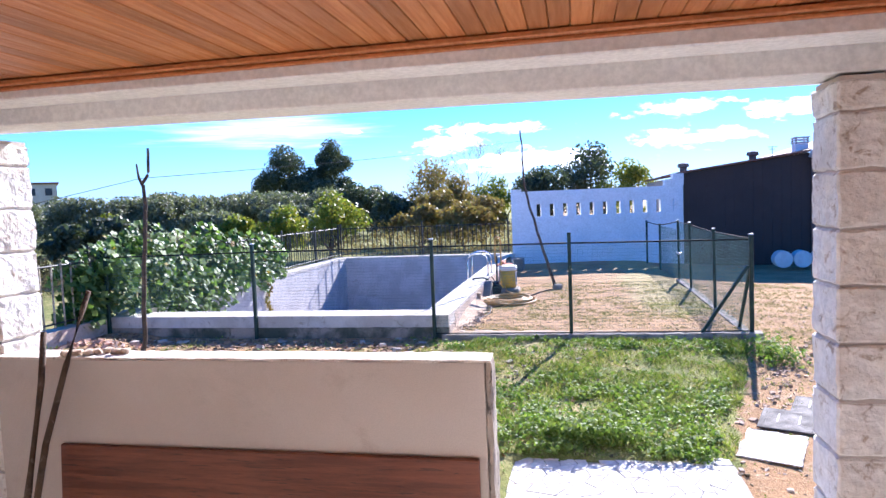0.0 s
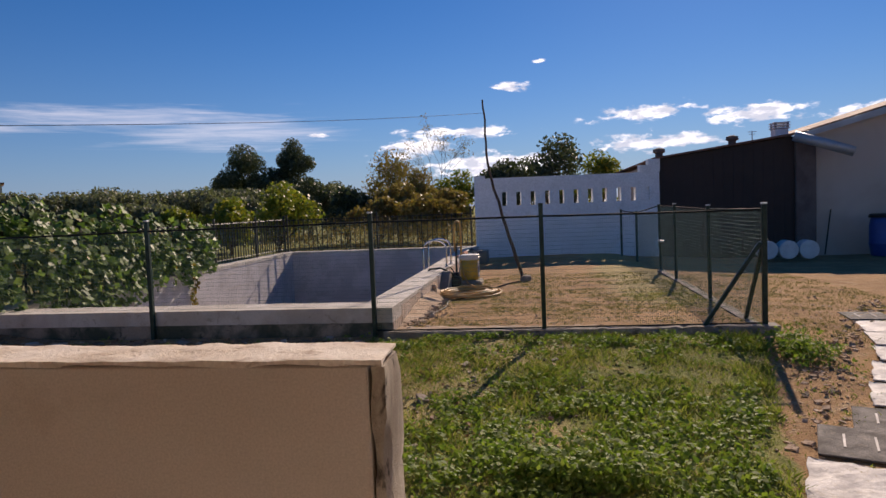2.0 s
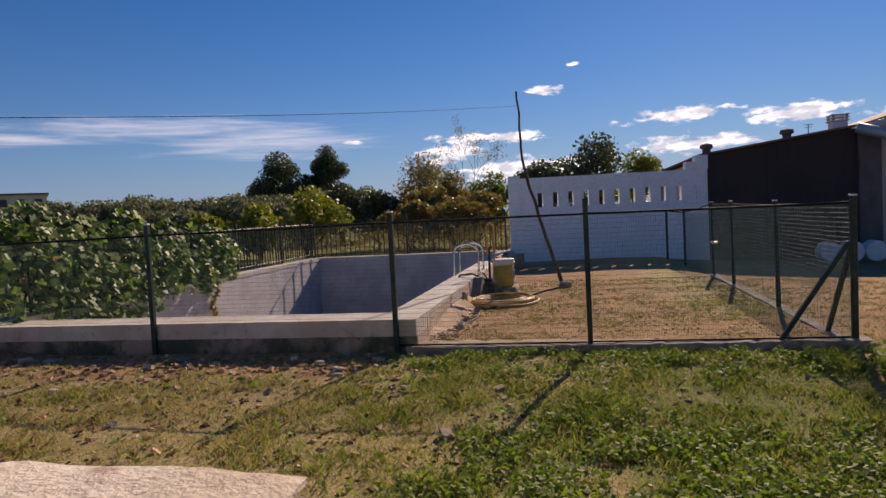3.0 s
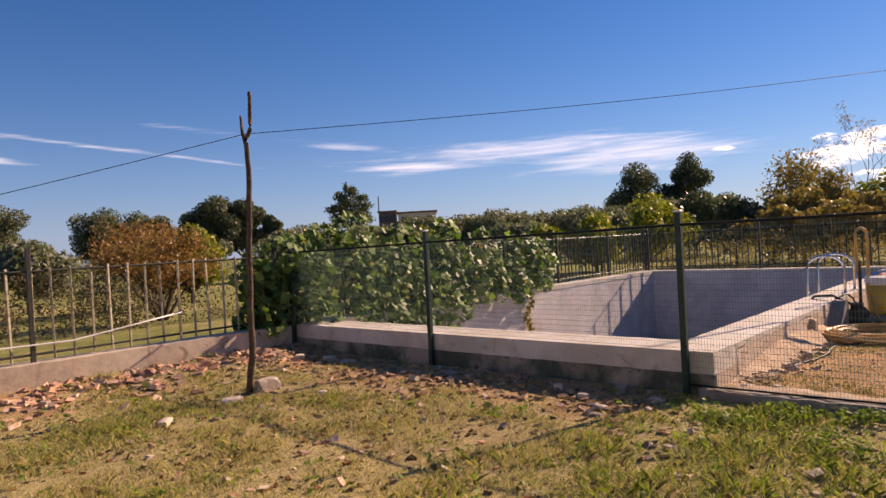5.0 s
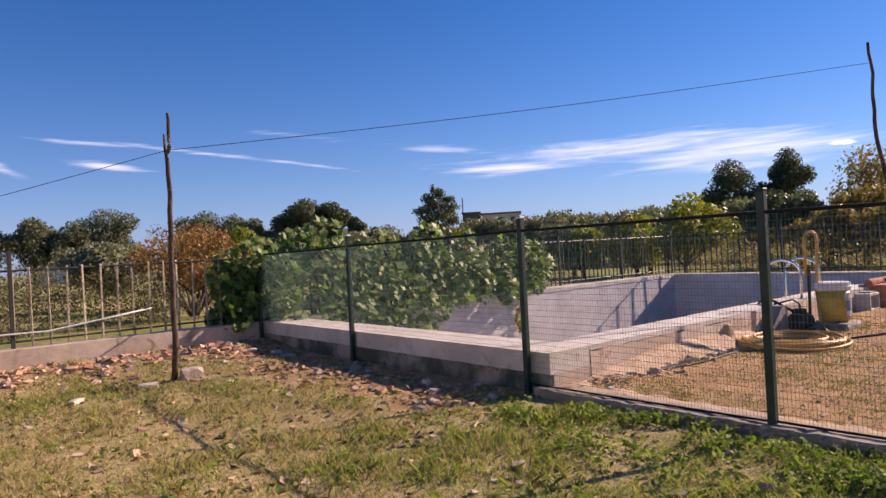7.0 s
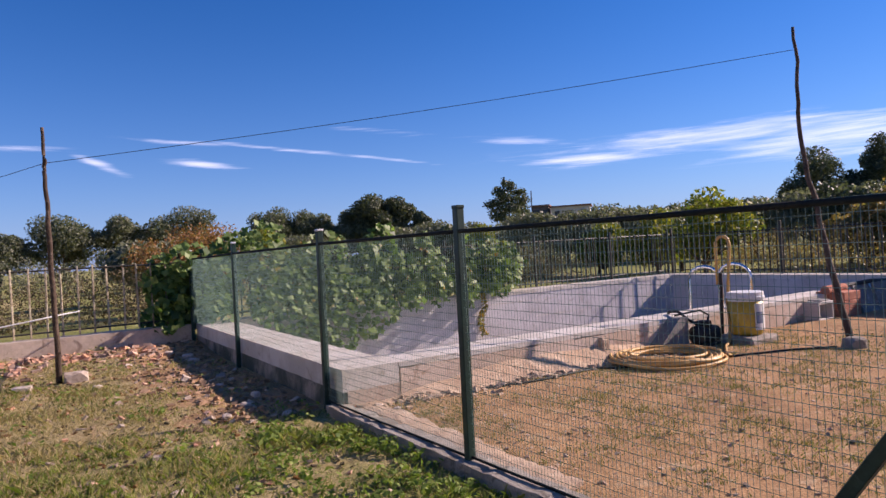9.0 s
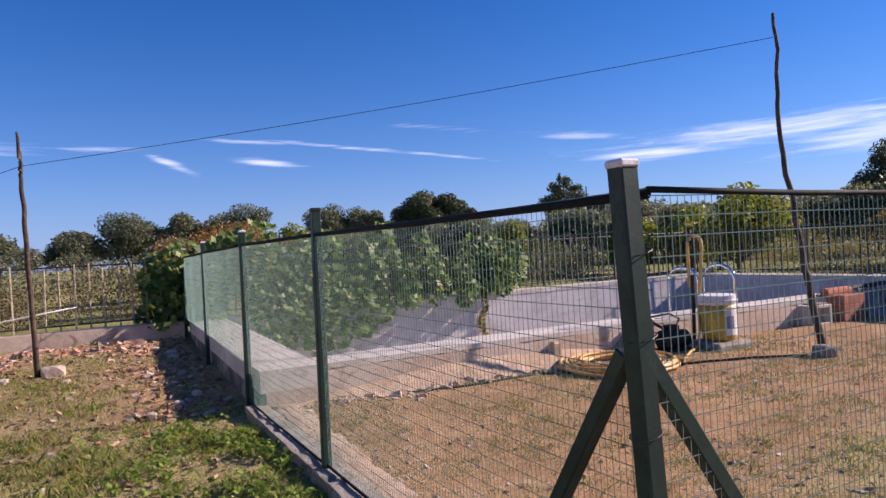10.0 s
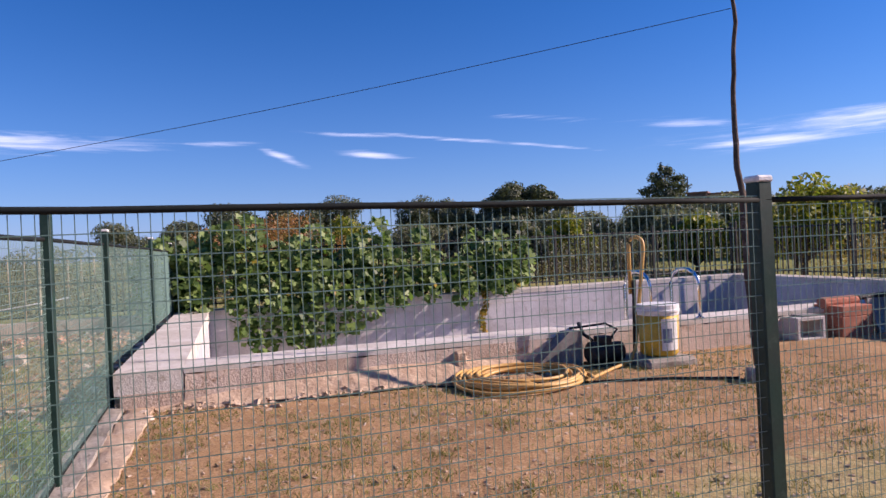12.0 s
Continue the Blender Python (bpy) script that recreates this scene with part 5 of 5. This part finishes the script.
def build_pine():
    x, y, top = -153.6, 131.0, 22.1
    t = empty("pine_tree", (x, y, -0.3), "tall far pine with a tiered crown", "tree")
    rng = np.random.default_rng(5)
    cs, rs = [], []
    for i in range(16):
        z = 8.5 + i * 0.84
        w = 9.0 * math.sin(math.pi * (0.25 + 0.7 * i / 16))
        a = i * 2.4
        cs.append((x + w * 0.5 * math.cos(a), y + w * 0.5 * math.sin(a), z))
        rs.append((w * 0.36, w * 0.36, 1.5))
    v, f = leaf_cloud(rng, cs, rs, 6000, 0.4, shell=0.2, spread=1.15)
    np_mesh("crown", v, f, L_OAK, t, kind="stuff")
    bm = bmesh.new()
    tube(bm, [(x, y, -0.5), (x, y, 10), (x, y, top - 1)], [0.5, 0.35, 0.06], 8)
    part("trunk", bm, BARK, t)


build_pine()


def build_bare_tree():
    x, y, top = -5.4, 42.1, 6.4
    t = empty("bare_tree", (x, y, -0.2), "tall sparse tree of thin, nearly bare twigs", "tree")
    rng = random.Random(31)
    bm = bmesh.new()
    tips = []

    def grow(p, d, ln, r, level):
        q = p + d * ln
        tube(bm, [p, (p + q) / 2 + Vector((rng.uniform(-1, 1), rng.uniform(-1, 1), 0)) * ln * 0.06, q], [r, r * 0.8, r * 0.6], 5, False)
        if level == 0:
            tips.append(q)
            return
        for _ in range(3 if level > 1 else 4):
            e = (d + Vector((rng.uniform(-1, 1), rng.uniform(-1, 1), rng.uniform(-0.2, 0.6))) * 0.75).normalized()
            grow(q, e, ln * rng.uniform(0.6, 0.85), r * 0.55, level - 1)

    grow(Vector((x, y, -0.3)), Vector((0, 0, 1)), 2.3, 0.055, 4)
    part("branches", bm, BARK, t)
    v, f = leaf_cloud(np.random.default_rng(2), [tuple(p) for p in tips], [(0.25, 0.25, 0.25)] * len(tips), 900, 0.05, shell=0.1)
    np_mesh("crown", v, f, L_AUTUMN, t, kind="stuff")


build_bare_tree()


def build_far_house(x, y, w, h, turn, label, material):
    z = ground_z(x, y)
    hs = empty("far_house", (x, y, z), label, "house")
    m = pose(x, y, 0, 0, 0, turn)
    bm = bmesh.new()
    box(bm, (-w / 2, -4, z), (w / 2, 4, h))
    bmesh.ops.transform(bm, matrix=m, verts=bm.verts)
    part("wall", bm, material, hs)
    bm = bmesh.new()
    box(bm, (-w / 2 - 0.4, -4.4, h), (w / 2 + 0.4, 4.4, h + 0.35), 0.05)
    bmesh.ops.transform(bm, matrix=m, verts=bm.verts)
    part("roof", bm, ROOF, hs)
    for k in range(3):
        bm = bmesh.new()
        cx = -w / 3 + k * w / 3
        box(bm, (cx - 0.6, -4.05, h - 2.2), (cx + 0.6, -3.9, h - 0.8))
        bmesh.ops.transform(bm, matrix=m, verts=bm.verts)
        part("window", bm, GLASS_DARK, hs)


build_far_house(-105.0, 111.0, 8.5, 9.4, 44, "pale far house behind the trees", FAR_WALL)
build_far_house(-110.5, 107.0, 3.6, 9.9, 44, "dark narrow far house behind the trees", PILASTER)
build_far_house(-116.7, 25.2, 9.0, 7.4, 75, "white far house behind the trees", WHITEWASH)


def build_mast():
    bm = bmesh.new()
    tube(bm, [(-110.7, 104.3, -0.3), (-110.7, 104.3, 13.8)], 0.13, 6)
    tagged(solid("far_mast", bm, IRON), "thin dark mast standing beyond the far trees", "mast")


build_mast()


def build_vine():
    vine = empty("grape_vine", (-7.4, 13, 0.2), "large leafy grape vine over the railing, hanging into the pool", "vine")
    rng = np.random.default_rng(17)
    rnd = random.Random(17)
    cs, rs = [], []
    y = 9.85
    while y < 17.3:
        k = (y - 9.5) / 7.8
        top = 1.66 + 0.1 * math.sin(y * 2.3) + 0.1 * math.sin(y * 5.1) - 0.35 * smooth_step((y - 16.2) / 1.1)
        low = 0.62 + 0.1 * math.sin(y * 3.0)
        for z in np.arange(low, top, 0.3):
            if rnd.random() < 0.22:
                continue
            cs.append((-7.42 + 0.12 * math.sin(y * 4 + z * 3), y, z))
            q = rnd.uniform(0.6, 1.35)
            rs.append((0.36 * q, 0.32 * q, 0.25 * q))
        y += 0.42
    for y, z0 in ((11.4, -0.05), (11.8, -0.3), (12.2, -0.1), (12.55, -0.32), (12.9, -0.18), (13.3, 0.0), (13.7, 0.22), (14.3, 0.42), (15.0, 0.45), (15.7, 0.3), (10.6, 0.5), (16.5, 0.5)):
        for z in np.arange(z0, 1.3, 0.26):
            out = 0.2 + 0.24 * smooth_step((1.3 - z) / 0.8)
            cs.append((-7.42 + out + 0.12, y + rnd.uniform(-0.1, 0.1), z))
            rs.append((0.17, 0.24, 0.2))
    for _ in range(16):
        cs.append((rnd.uniform(-7.62, -7.4), rnd.uniform(9.75, 10.6), rnd.uniform(0.35, 1.3)))
        rs.append((0.22, 0.28, 0.22))
    # leaves: five-lobed outline
    ang = np.linspace(-2.75, 2.75, 9)
    rad = np.array([0.62, 0.95, 0.62, 0.98, 0.66, 0.98, 0.62, 0.95, 0.62])
    outline = np.stack([np.sin(ang) * rad * 0.9, np.cos(ang) * rad, 0.12 * np.abs(np.sin(ang)) * -1], axis=1)
    tip = np.array([[0, -0.25, 0]])
    shape = np.concatenate([tip, outline])

    def placed(n, scale):
        v, _ = leaf_cloud(rng, cs, rs, n, 0.01, shell=0.7)
        p = v.reshape(n, 4, 3).mean(axis=1)
        nn = rng.normal(size=(n, 3)) * 0.42 + np.array([0.6, 0.1, 0.62])
        nn /= np.linalg.norm(nn, axis=1)[:, None]
        b = rng.normal(size=(n, 3)) * 0.4 + np.array([0.3, 0.0, -1.0])
        b -= nn * (b * nn).sum(axis=1)[:, None]
        b /= np.linalg.norm(b, axis=1)[:, None]
        t = np.cross(b, nn)
        s = scale * rng.uniform(0.65, 1.3, n)[:, None, None]
        return p[:, None, :] + s * (shape[None, :, 0:1] * t[:, None] + shape[None, :, 1:2] * b[:, None] + shape[None, :, 2:3] * nn[:, None])

    w = placed(6600, 0.085)
    faces = np.arange(w.shape[0] * 10).reshape(-1, 10)
    np_mesh("foliage", w.reshape(-1, 3), faces, L_VINE, vine, kind="stuff")
    w = placed(170, 0.065)
    np_mesh("yellow_leaves", w.reshape(-1, 3), np.arange(1700).reshape(-1, 10), L_VINE_OLD, vine, "yellowing leaves", "stuff")
    # yellow hanging shoot
    c2 = [(-7.02 + 0.03 * math.sin(z * 9), 16.1 + 0.05 * math.sin(z * 7), z) for z in np.arange(-0.45, 0.4, 0.1)]
    v, f = leaf_cloud(rng, c2, [(0.06, 0.07, 0.06)] * len(c2), 150, 0.05)
    np_mesh("hanging_shoot", v, f, L_VINE_OLD, vine, "yellow hanging shoot", "stuff")
    for i in range(9):
        bm = bmesh.new()
        y = 9.9 + i * 0.85
        tube(bm, crooked([(-7.75, y, 0.05), (-7.6, y + 0.1, 0.6), (-7.4, y + 0.25, 1.2), (-7.3, y + 0.7, 1.5)], 12, 0.06, i + 2), [0.03 - 0.0016 * k for k in range(13)], 6)
        part("stem", bm, BARK, vine)
    # leaves that stand proud, each on its own
    proto = None
    for k in range(260):
        i = rnd.randrange(len(cs))
        d = Vector((abs(rnd.gauss(0, 1)) + 0.3, rnd.gauss(0, 1), rnd.gauss(0.2, 0.8))).normalized()
        p = Vector(cs[i]) + Vector((d.x * rs[i][0], d.y * rs[i][1], d.z * rs[i][2])) * 1.08
        if proto is None:
            me = bpy.data.meshes.new("leaf")
            me.from_pydata([tuple(q * 0.09) for q in shape], [], [tuple(range(10))])
            me.materials.append(L_VINE)
            proto = me
        ob = new("leaf", proto)
        attach(ob, vine)
        e = Euler((rnd.uniform(0.5, 1.6), rnd.uniform(-0.5, 0.5), rnd.uniform(0.4, 2.6)))
        ob.matrix_basis = Matrix.Translation(p) @ e.to_matrix().to_4x4() @ Matrix.Scale(rnd.uniform(0.7, 1.15), 4)


build_vine()


def build_hedge():
    """Undergrowth behind the pool railing."""
    rng = np.random.default_rng(3)
    for k, (x0, y0, x1, y1, h, material, n, label) in enumerate((
            (-13.5, 12, -14.5, 25, 1.3, L_SCRUB, 4600, "brown-green undergrowth behind the pool railing"),
            (-9.5, 27.5, 0.0, 28.5, 1.4, L_AUTUMN, 4200, "brown-green undergrowth behind the pool railing"),
            (-16, 16, -19, 28, 1.5, L_SCRUB, 6500, "brown-green scrub beyond the railing"),
            (-15, 22, -17, 27, 1.6, L_OLIVE, 1900, "grey-green bushes beyond the railing"),
            (-14, 33, 1, 35, 1.8, L_AUTUMN, 4600, "brown-green bushes beyond the railing"),
            (-13.5, 0, -14, 11.5, 1.2, L_SCRUB, 7000, "brown scrub beyond the railing"),
            (-21, -8, -22, 16, 1.75, L_SCRUB, 7500, "brown-green scrub beyond the railing"),
            (-48, -16, -46, 40, 2.9, L_OLIVE, 15000, "grey-green scrub in the distance"),
            (-44, 40, -10, 56, 2.6, L_OLIVE, 9000, "grey-green scrub in the distance"))):
        cs, rs = [], []
        m = 26
        for i in range(m):
            t = (i + rng.random()) / m
            s = h * rng.uniform(0.35, 0.6)
            cs.append((x0 + (x1 - x0) * t + rng.normal() * 0.5, y0 + (y1 - y0) * t + rng.normal() * 0.5, h * rng.uniform(0.15, 0.55) - 0.1))
            rs.append((s * 1.5, s * 1.5, s))
        v, f = leaf_cloud(rng, cs, rs, int(n * 1.9), 0.034 if h < 1.5 else 0.05 if h < 2 else 0.09)
        ob = np_mesh("shrubs", v, f, material)
        tagged(ob, label, "shrubs", kind="stuff")


build_hedge()


def build_grass():
    rng = np.random.default_rng(9)
    sets = {"green": [], "dry": [], "weed": []}
    n = 340000
    px, py = rng.uniform(-7.2, 6.2, n), rng.uniform(3.9, 13.5, n)
    keep = rng.random(n)
    kind = rng.random(n)
    for x, y, k, q in zip(px, py, keep, kind):
        if y > 10.2 and x < -0.9:
            continue
        if 0.43 < x < 2.35 and y < 5.5:
            continue
        d, dry = dirt_at(x, y)
        clump = noise.noise(Vector((x * 2.2, y * 2.2, 9)))
        if k > max(0.0, 1 - d) ** 1.25 * (0.8 + 0.7 * clump) + 0.004:
            continue
        near = smooth_step((x + 0.4) / 1.2) * smooth_step((8.6 - y) / 1.8)
        strip = smooth_step((x + 1.2) / 1.0) * smooth_step((y - 8.9) / 0.8) * (0.6 + clump)
        lush = min(1.0, near + max(0.0, strip))
        if y < 10.2 and x < min(3.2, 2.2 + 0.27 * (y - 5.7)) and q < 0.008 + lush * (0.22 + 0.5 * clump):
            sets["weed"].append((x, y))
        elif rng.random() < dry * 0.85 * (1 - 0.4 * lush):
            sets["dry"].append((x, y))
        else:
            sets["green"].append((x, y))
    for key, material, hgt, wid, label in (("green", L_GRASS, 0.064, 0.0042, "short green grass blades"), ("dry", L_STRAW, 0.052, 0.0038, "dry straw-coloured grass blades")):
        p = np.array(sets[key])
        m = len(p)
        z = np.array([ground_z(x, y) for x, y in p]) - 0.005
        a = rng.uniform(0, 6.28, m)
        lean = rng.uniform(0.2, 1.5, m)
        tall = np.array([0.75 + 1.0 * noise.noise(Vector((x * 1.7, y * 1.7, 2))) + 0.5 * noise.noise(Vector((x * 5, y * 5, 4))) for x, y in p]) * np.array([1.15 - 0.8 * min(1.0, max(0.0, dirt_at(x, y)[0])) for x, y in p])
        h = hgt * rng.uniform(0.4, 1.3, m) * np.clip(tall, 0.25, 2.2) * np.where(p[:, 1] > 10.3, 0.5, 1.0)
        side = np.stack([np.cos(a), np.sin(a), np.zeros(m)], 1) * (wid * rng.uniform(0.7, 1.5, m))[:, None]
        b = rng.uniform(0, 6.28, m)
        o = np.stack([p[:, 0], p[:, 1], z], 1)
        tipv = o + np.stack([np.cos(b) * lean * h, np.sin(b) * lean * h, h], 1)
        mid = o + np.stack([np.cos(b) * lean * h * 0.35, np.sin(b) * lean * h * 0.35, h * 0.6], 1)
        v = np.stack([o - side, o + side, mid + side * 0.8, tipv, mid - side * 0.8], 1).reshape(-1, 3)
        tagged(np_mesh("grass", v, np.arange(5 * m).reshape(-1, 5), material), label, "grass", kind="stuff")
    # dry stubble in tufts on the bare yard
    spots = []
    while len(spots) < 5200:
        x, y = rng.uniform(-0.8, 6.2), rng.uniform(9.6, 17.0)
        if noise.noise(Vector((x * 1.9, y * 1.9, 1.0))) + 0.5 * noise.noise(Vector((x * 0.8, y * 0.8, 6.0))) < 0.35 - 0.5 * rng.random():
            spots.append((x, y))
    base = np.repeat(np.array(spots), 7, axis=0) + rng.normal(size=(36400, 2)) * 0.026
    z = np.array([ground_z(x, y) for x, y in base]) - 0.004
    o = np.column_stack([base, z])
    a, hh = rng.uniform(0, 6.28, 36400), rng.uniform(0.012, 0.05, 36400)
    side = np.stack([np.cos(a), np.sin(a), a * 0], 1) * 0.004
    tipv = o + np.stack([rng.normal(size=36400) * hh * 0.8, rng.normal(size=36400) * hh * 0.8, hh], 1)
    tagged(np_mesh("stubble", np.stack([o - side, o + side, tipv], 1).reshape(-1, 3), np.arange(109200).reshape(-1, 3), L_STUBBLE), "short dry stubble on the bare yard", "stubble", kind="stuff")
    p = sets["weed"]
    cs = [(x, y, ground_z(x, y) + rng.uniform(0.015, 0.075)) for x, y in p]
    extra = [(rng.normal(3.62, 0.16), rng.normal(9.25, 0.28)) for _ in range(420)] + [(rng.normal(1.15, 0.3), rng.normal(5.9, 0.18)) for _ in range(900)]
    extra = [(x, y) for x, y in extra if y > 5.72 and (x < 2.1 or y > 8)]
    cs += [(x, y, ground_z(x, y) + rng.uniform(0.02, 0.2)) for x, y in extra]
    m = len(cs) * 4
    v, f = leaf_cloud(rng, cs, [(0.06, 0.06, 0.03)] * len(cs), m, 0.022, flat=0.9, shell=0.2)
    tagged(np_mesh("weeds", v, f, L_WEED), "bright green broad-leaved weeds", "weeds", kind="stuff")


build_grass()


# ---- stones and rubble ----
def build_rubble():
    rnd = random.Random(40)

    def shards(name, n, spot, lo, hi, material, label):
        verts, faces = [], []
        for _ in range(n):
            x, y = spot()
            s = rnd.uniform(lo, hi)
            sx, sy, sz = s, s * rnd.uniform(0.4, 0.9), s * rnd.uniform(0.15, 0.4)
            e = Euler((rnd.gauss(0, 0.3), rnd.gauss(0, 0.3), rnd.uniform(0, 6.28))).to_matrix()
            o = Vector((x, y, ground_z(x, y) + sz * 0.35))
            k = len(verts)
            for dz in (-1, 1):
                for dx, dy in ((-1, -1), (1, -1), (1, 1), (-1, 1)):
                    verts.append(o + e @ Vector((dx * sx * rnd.uniform(0.3, 0.55), dy * sy * rnd.uniform(0.3, 0.55), dz * sz * rnd.uniform(0.35, 0.55))))
            faces += [(k, k + 3, k + 2, k + 1), (k + 4, k + 5, k + 6, k + 7)] + [(k + i, k + (i + 1) % 4, k + 4 + (i + 1) % 4, k + 4 + i) for i in range(4)]
        tagged(raw(name, verts, faces, material), label, "rubble", kind="stuff")

    band = lambda: (rnd.uniform(-7.1, -1.2), 10.2 - abs(rnd.gauss(0, 0.55)))
    west = lambda: (-7.2 + abs(rnd.gauss(0, 0.55)), rnd.uniform(4.6, 9.6))
    lawn = lambda: (rnd.uniform(-6.5, 1.5), rnd.uniform(6.2, 9.8))
    yard = lambda: (rnd.uniform(-0.9, 3.6), rnd.uniform(10.5, 17))
    edge = lambda: (-0.93 + abs(rnd.gauss(0, 0.16)), rnd.uniform(10.4, 14.6))
    path = lambda: (rnd.uniform(2.3, 6), rnd.uniform(4.5, 14))
    rut = lambda: (lambda s, w: (2.75 + 0.42 * s + 0.02 * s * s + w, 6.6 + s))(rnd.uniform(0, 6), rnd.gauss(0, 0.12))
    shards("soil_clods", 260, rut, 0.02, 0.08, BANK, "loose clods of brown soil beside the path")
    shards("rubble", 170, band, 0.02, 0.08, STONE, "broken pale stone rubble along the pool wall")
    shards("rubble", 520, west, 0.04, 0.15, SHARD, "broken terracotta rubble along the low wall")
    shards("rubble", 240, lawn, 0.02, 0.08, SHARD, "scattered tile chips in the grass")
    shards("rubble", 150, lawn, 0.02, 0.08, STONE, "scattered stone chips in the grass")
    shards("flat_stones", 11, band, 0.1, 0.22, PALE_STONE, "flat pale stone pieces lying on the soil")
    shards("flat_stones", 16, lawn, 0.06, 0.13, PALE_STONE, "flat pale stone pieces lying in the grass")
    shards("soil_clods", 500, band, 0.03, 0.11, SOIL, "loose brown soil clods along the pool wall")
    litter = lambda: (rnd.uniform(-7, 0.5), rnd.uniform(4.6, 9.8))
    shards("dry_leaves", 650, litter, 0.03, 0.07, L_RUST, "fallen dry leaves in the grass")
    shards("dry_leaves", 900, lambda: (rnd.uniform(-7, 2.4), rnd.uniform(4.6, 10.0)), 0.02, 0.06, L_SCRUB, "brown plant litter in the grass")
    shards("pebbles", 900, yard, 0.012, 0.04, STONE, "small stones on the bare soil")
    shards("soil_clods", 1800, lambda: (rnd.uniform(-0.8, 5.0), rnd.uniform(10.5, 16.5)), 0.01, 0.032, BANK, "small loose crumbs of brown soil on the bare yard")
    shards("pebbles", 640, edge, 0.02, 0.1, MORTAR, "crumbled mortar along the pool wall")
    shards("pebbles", 500, path, 0.015, 0.05, STONE, "small stones on the bare path")
    big = [(-5.05, 8.42, 0.24, 0.16, 0.16), (-4.78, 7.85, 0.18, 0.12, 0.09), (-4.6, 7.1, 0.16, 0.09, 0.06), (-4.3, 8.6, 0.1, 0.08, 0.05), (-1.9, 9.7, 0.13, 0.1, 0.08), (-1.6, 9.45, 0.16, 0.1, 0.05), (-1.3, 9.9, 0.2, 0.09, 0.05),
           (-2.3, 9.9, 0.1, 0.1, 0.1), (-5.9, 9.9, 0.14, 0.1, 0.07), (-6.3, 9.7, 0.12, 0.1, 0.06), (-3.2, 9.75, 0.1, 0.07, 0.05), (0.4, 8.5, 0.07, 0.06, 0.05), (2.62, 5.2, 0.06, 0.05, 0.03), (2.35, 5.5, 0.07, 0.05, 0.025),
           (-0.78, 10.55, 0.11, 0.09, 0.08), (-0.55, 10.62, 0.08, 0.07, 0.06)]
    for x, y, a, b, c in big:
        bm = bmesh.new()
        k = 0.75 if x < -4 else 0.55
        rock(bm, (x, y, ground_z(x, y) + c * k * 0.4), (a * k, b * k, c * k), rnd)
        tagged(solid("stone", bm, PALE_STONE), "pale broken stone lying on the ground", "stone", "loose stones")


build_rubble()


def build_bank():
    """Eroded soil heaped against the pool's outer wall."""
    verts, faces = [], []
    n, m = 150, 14
    for i in range(n + 1):
        y = 10.42 + 4.3 * i / n
        fade = smooth_step(i / 55) * smooth_step((n - i) / 40)
        wide = 0.34 + 0.12 * noise.noise(Vector((y * 1.3, 0, 0)))
        high = (0.17 + 0.06 * noise.noise(Vector((y * 1.7, 4, 0)))) * fade
        for j in range(m + 1):
            s = j / m
            x = -1.02 + 0.06 + wide * s
            z = high * (1 - s) ** 1.3
            rough = fade * (1 - s) ** 0.5 * min(1, s * 6) * (0.4 + 0.9 * s)
            p = Vector((x, y, z))
            z += rough * (0.022 * noise.noise(p * 7) + 0.02 * noise.noise(p * 17) + 0.014 * noise.noise(p * 40))
            x += rough * 0.03 * noise.noise(p * 9 + Vector((3, 3, 3)))
            verts.append((x, y, ground_z(x, y) - 0.03 * s + z))
    for i in range(n):
        for j in range(m):
            k = i * (m + 1) + j
            faces.append((k, k + 1, k + m + 2, k + m + 1))
    bank = raw("soil_bank", verts, faces, BANK)
    bank.data.polygons.foreach_set("use_smooth", [True] * len(faces))
    tagged(bank, "eroded bank of sandy soil against the pool wall", "soil", kind="stuff")


build_bank()
build_patio()
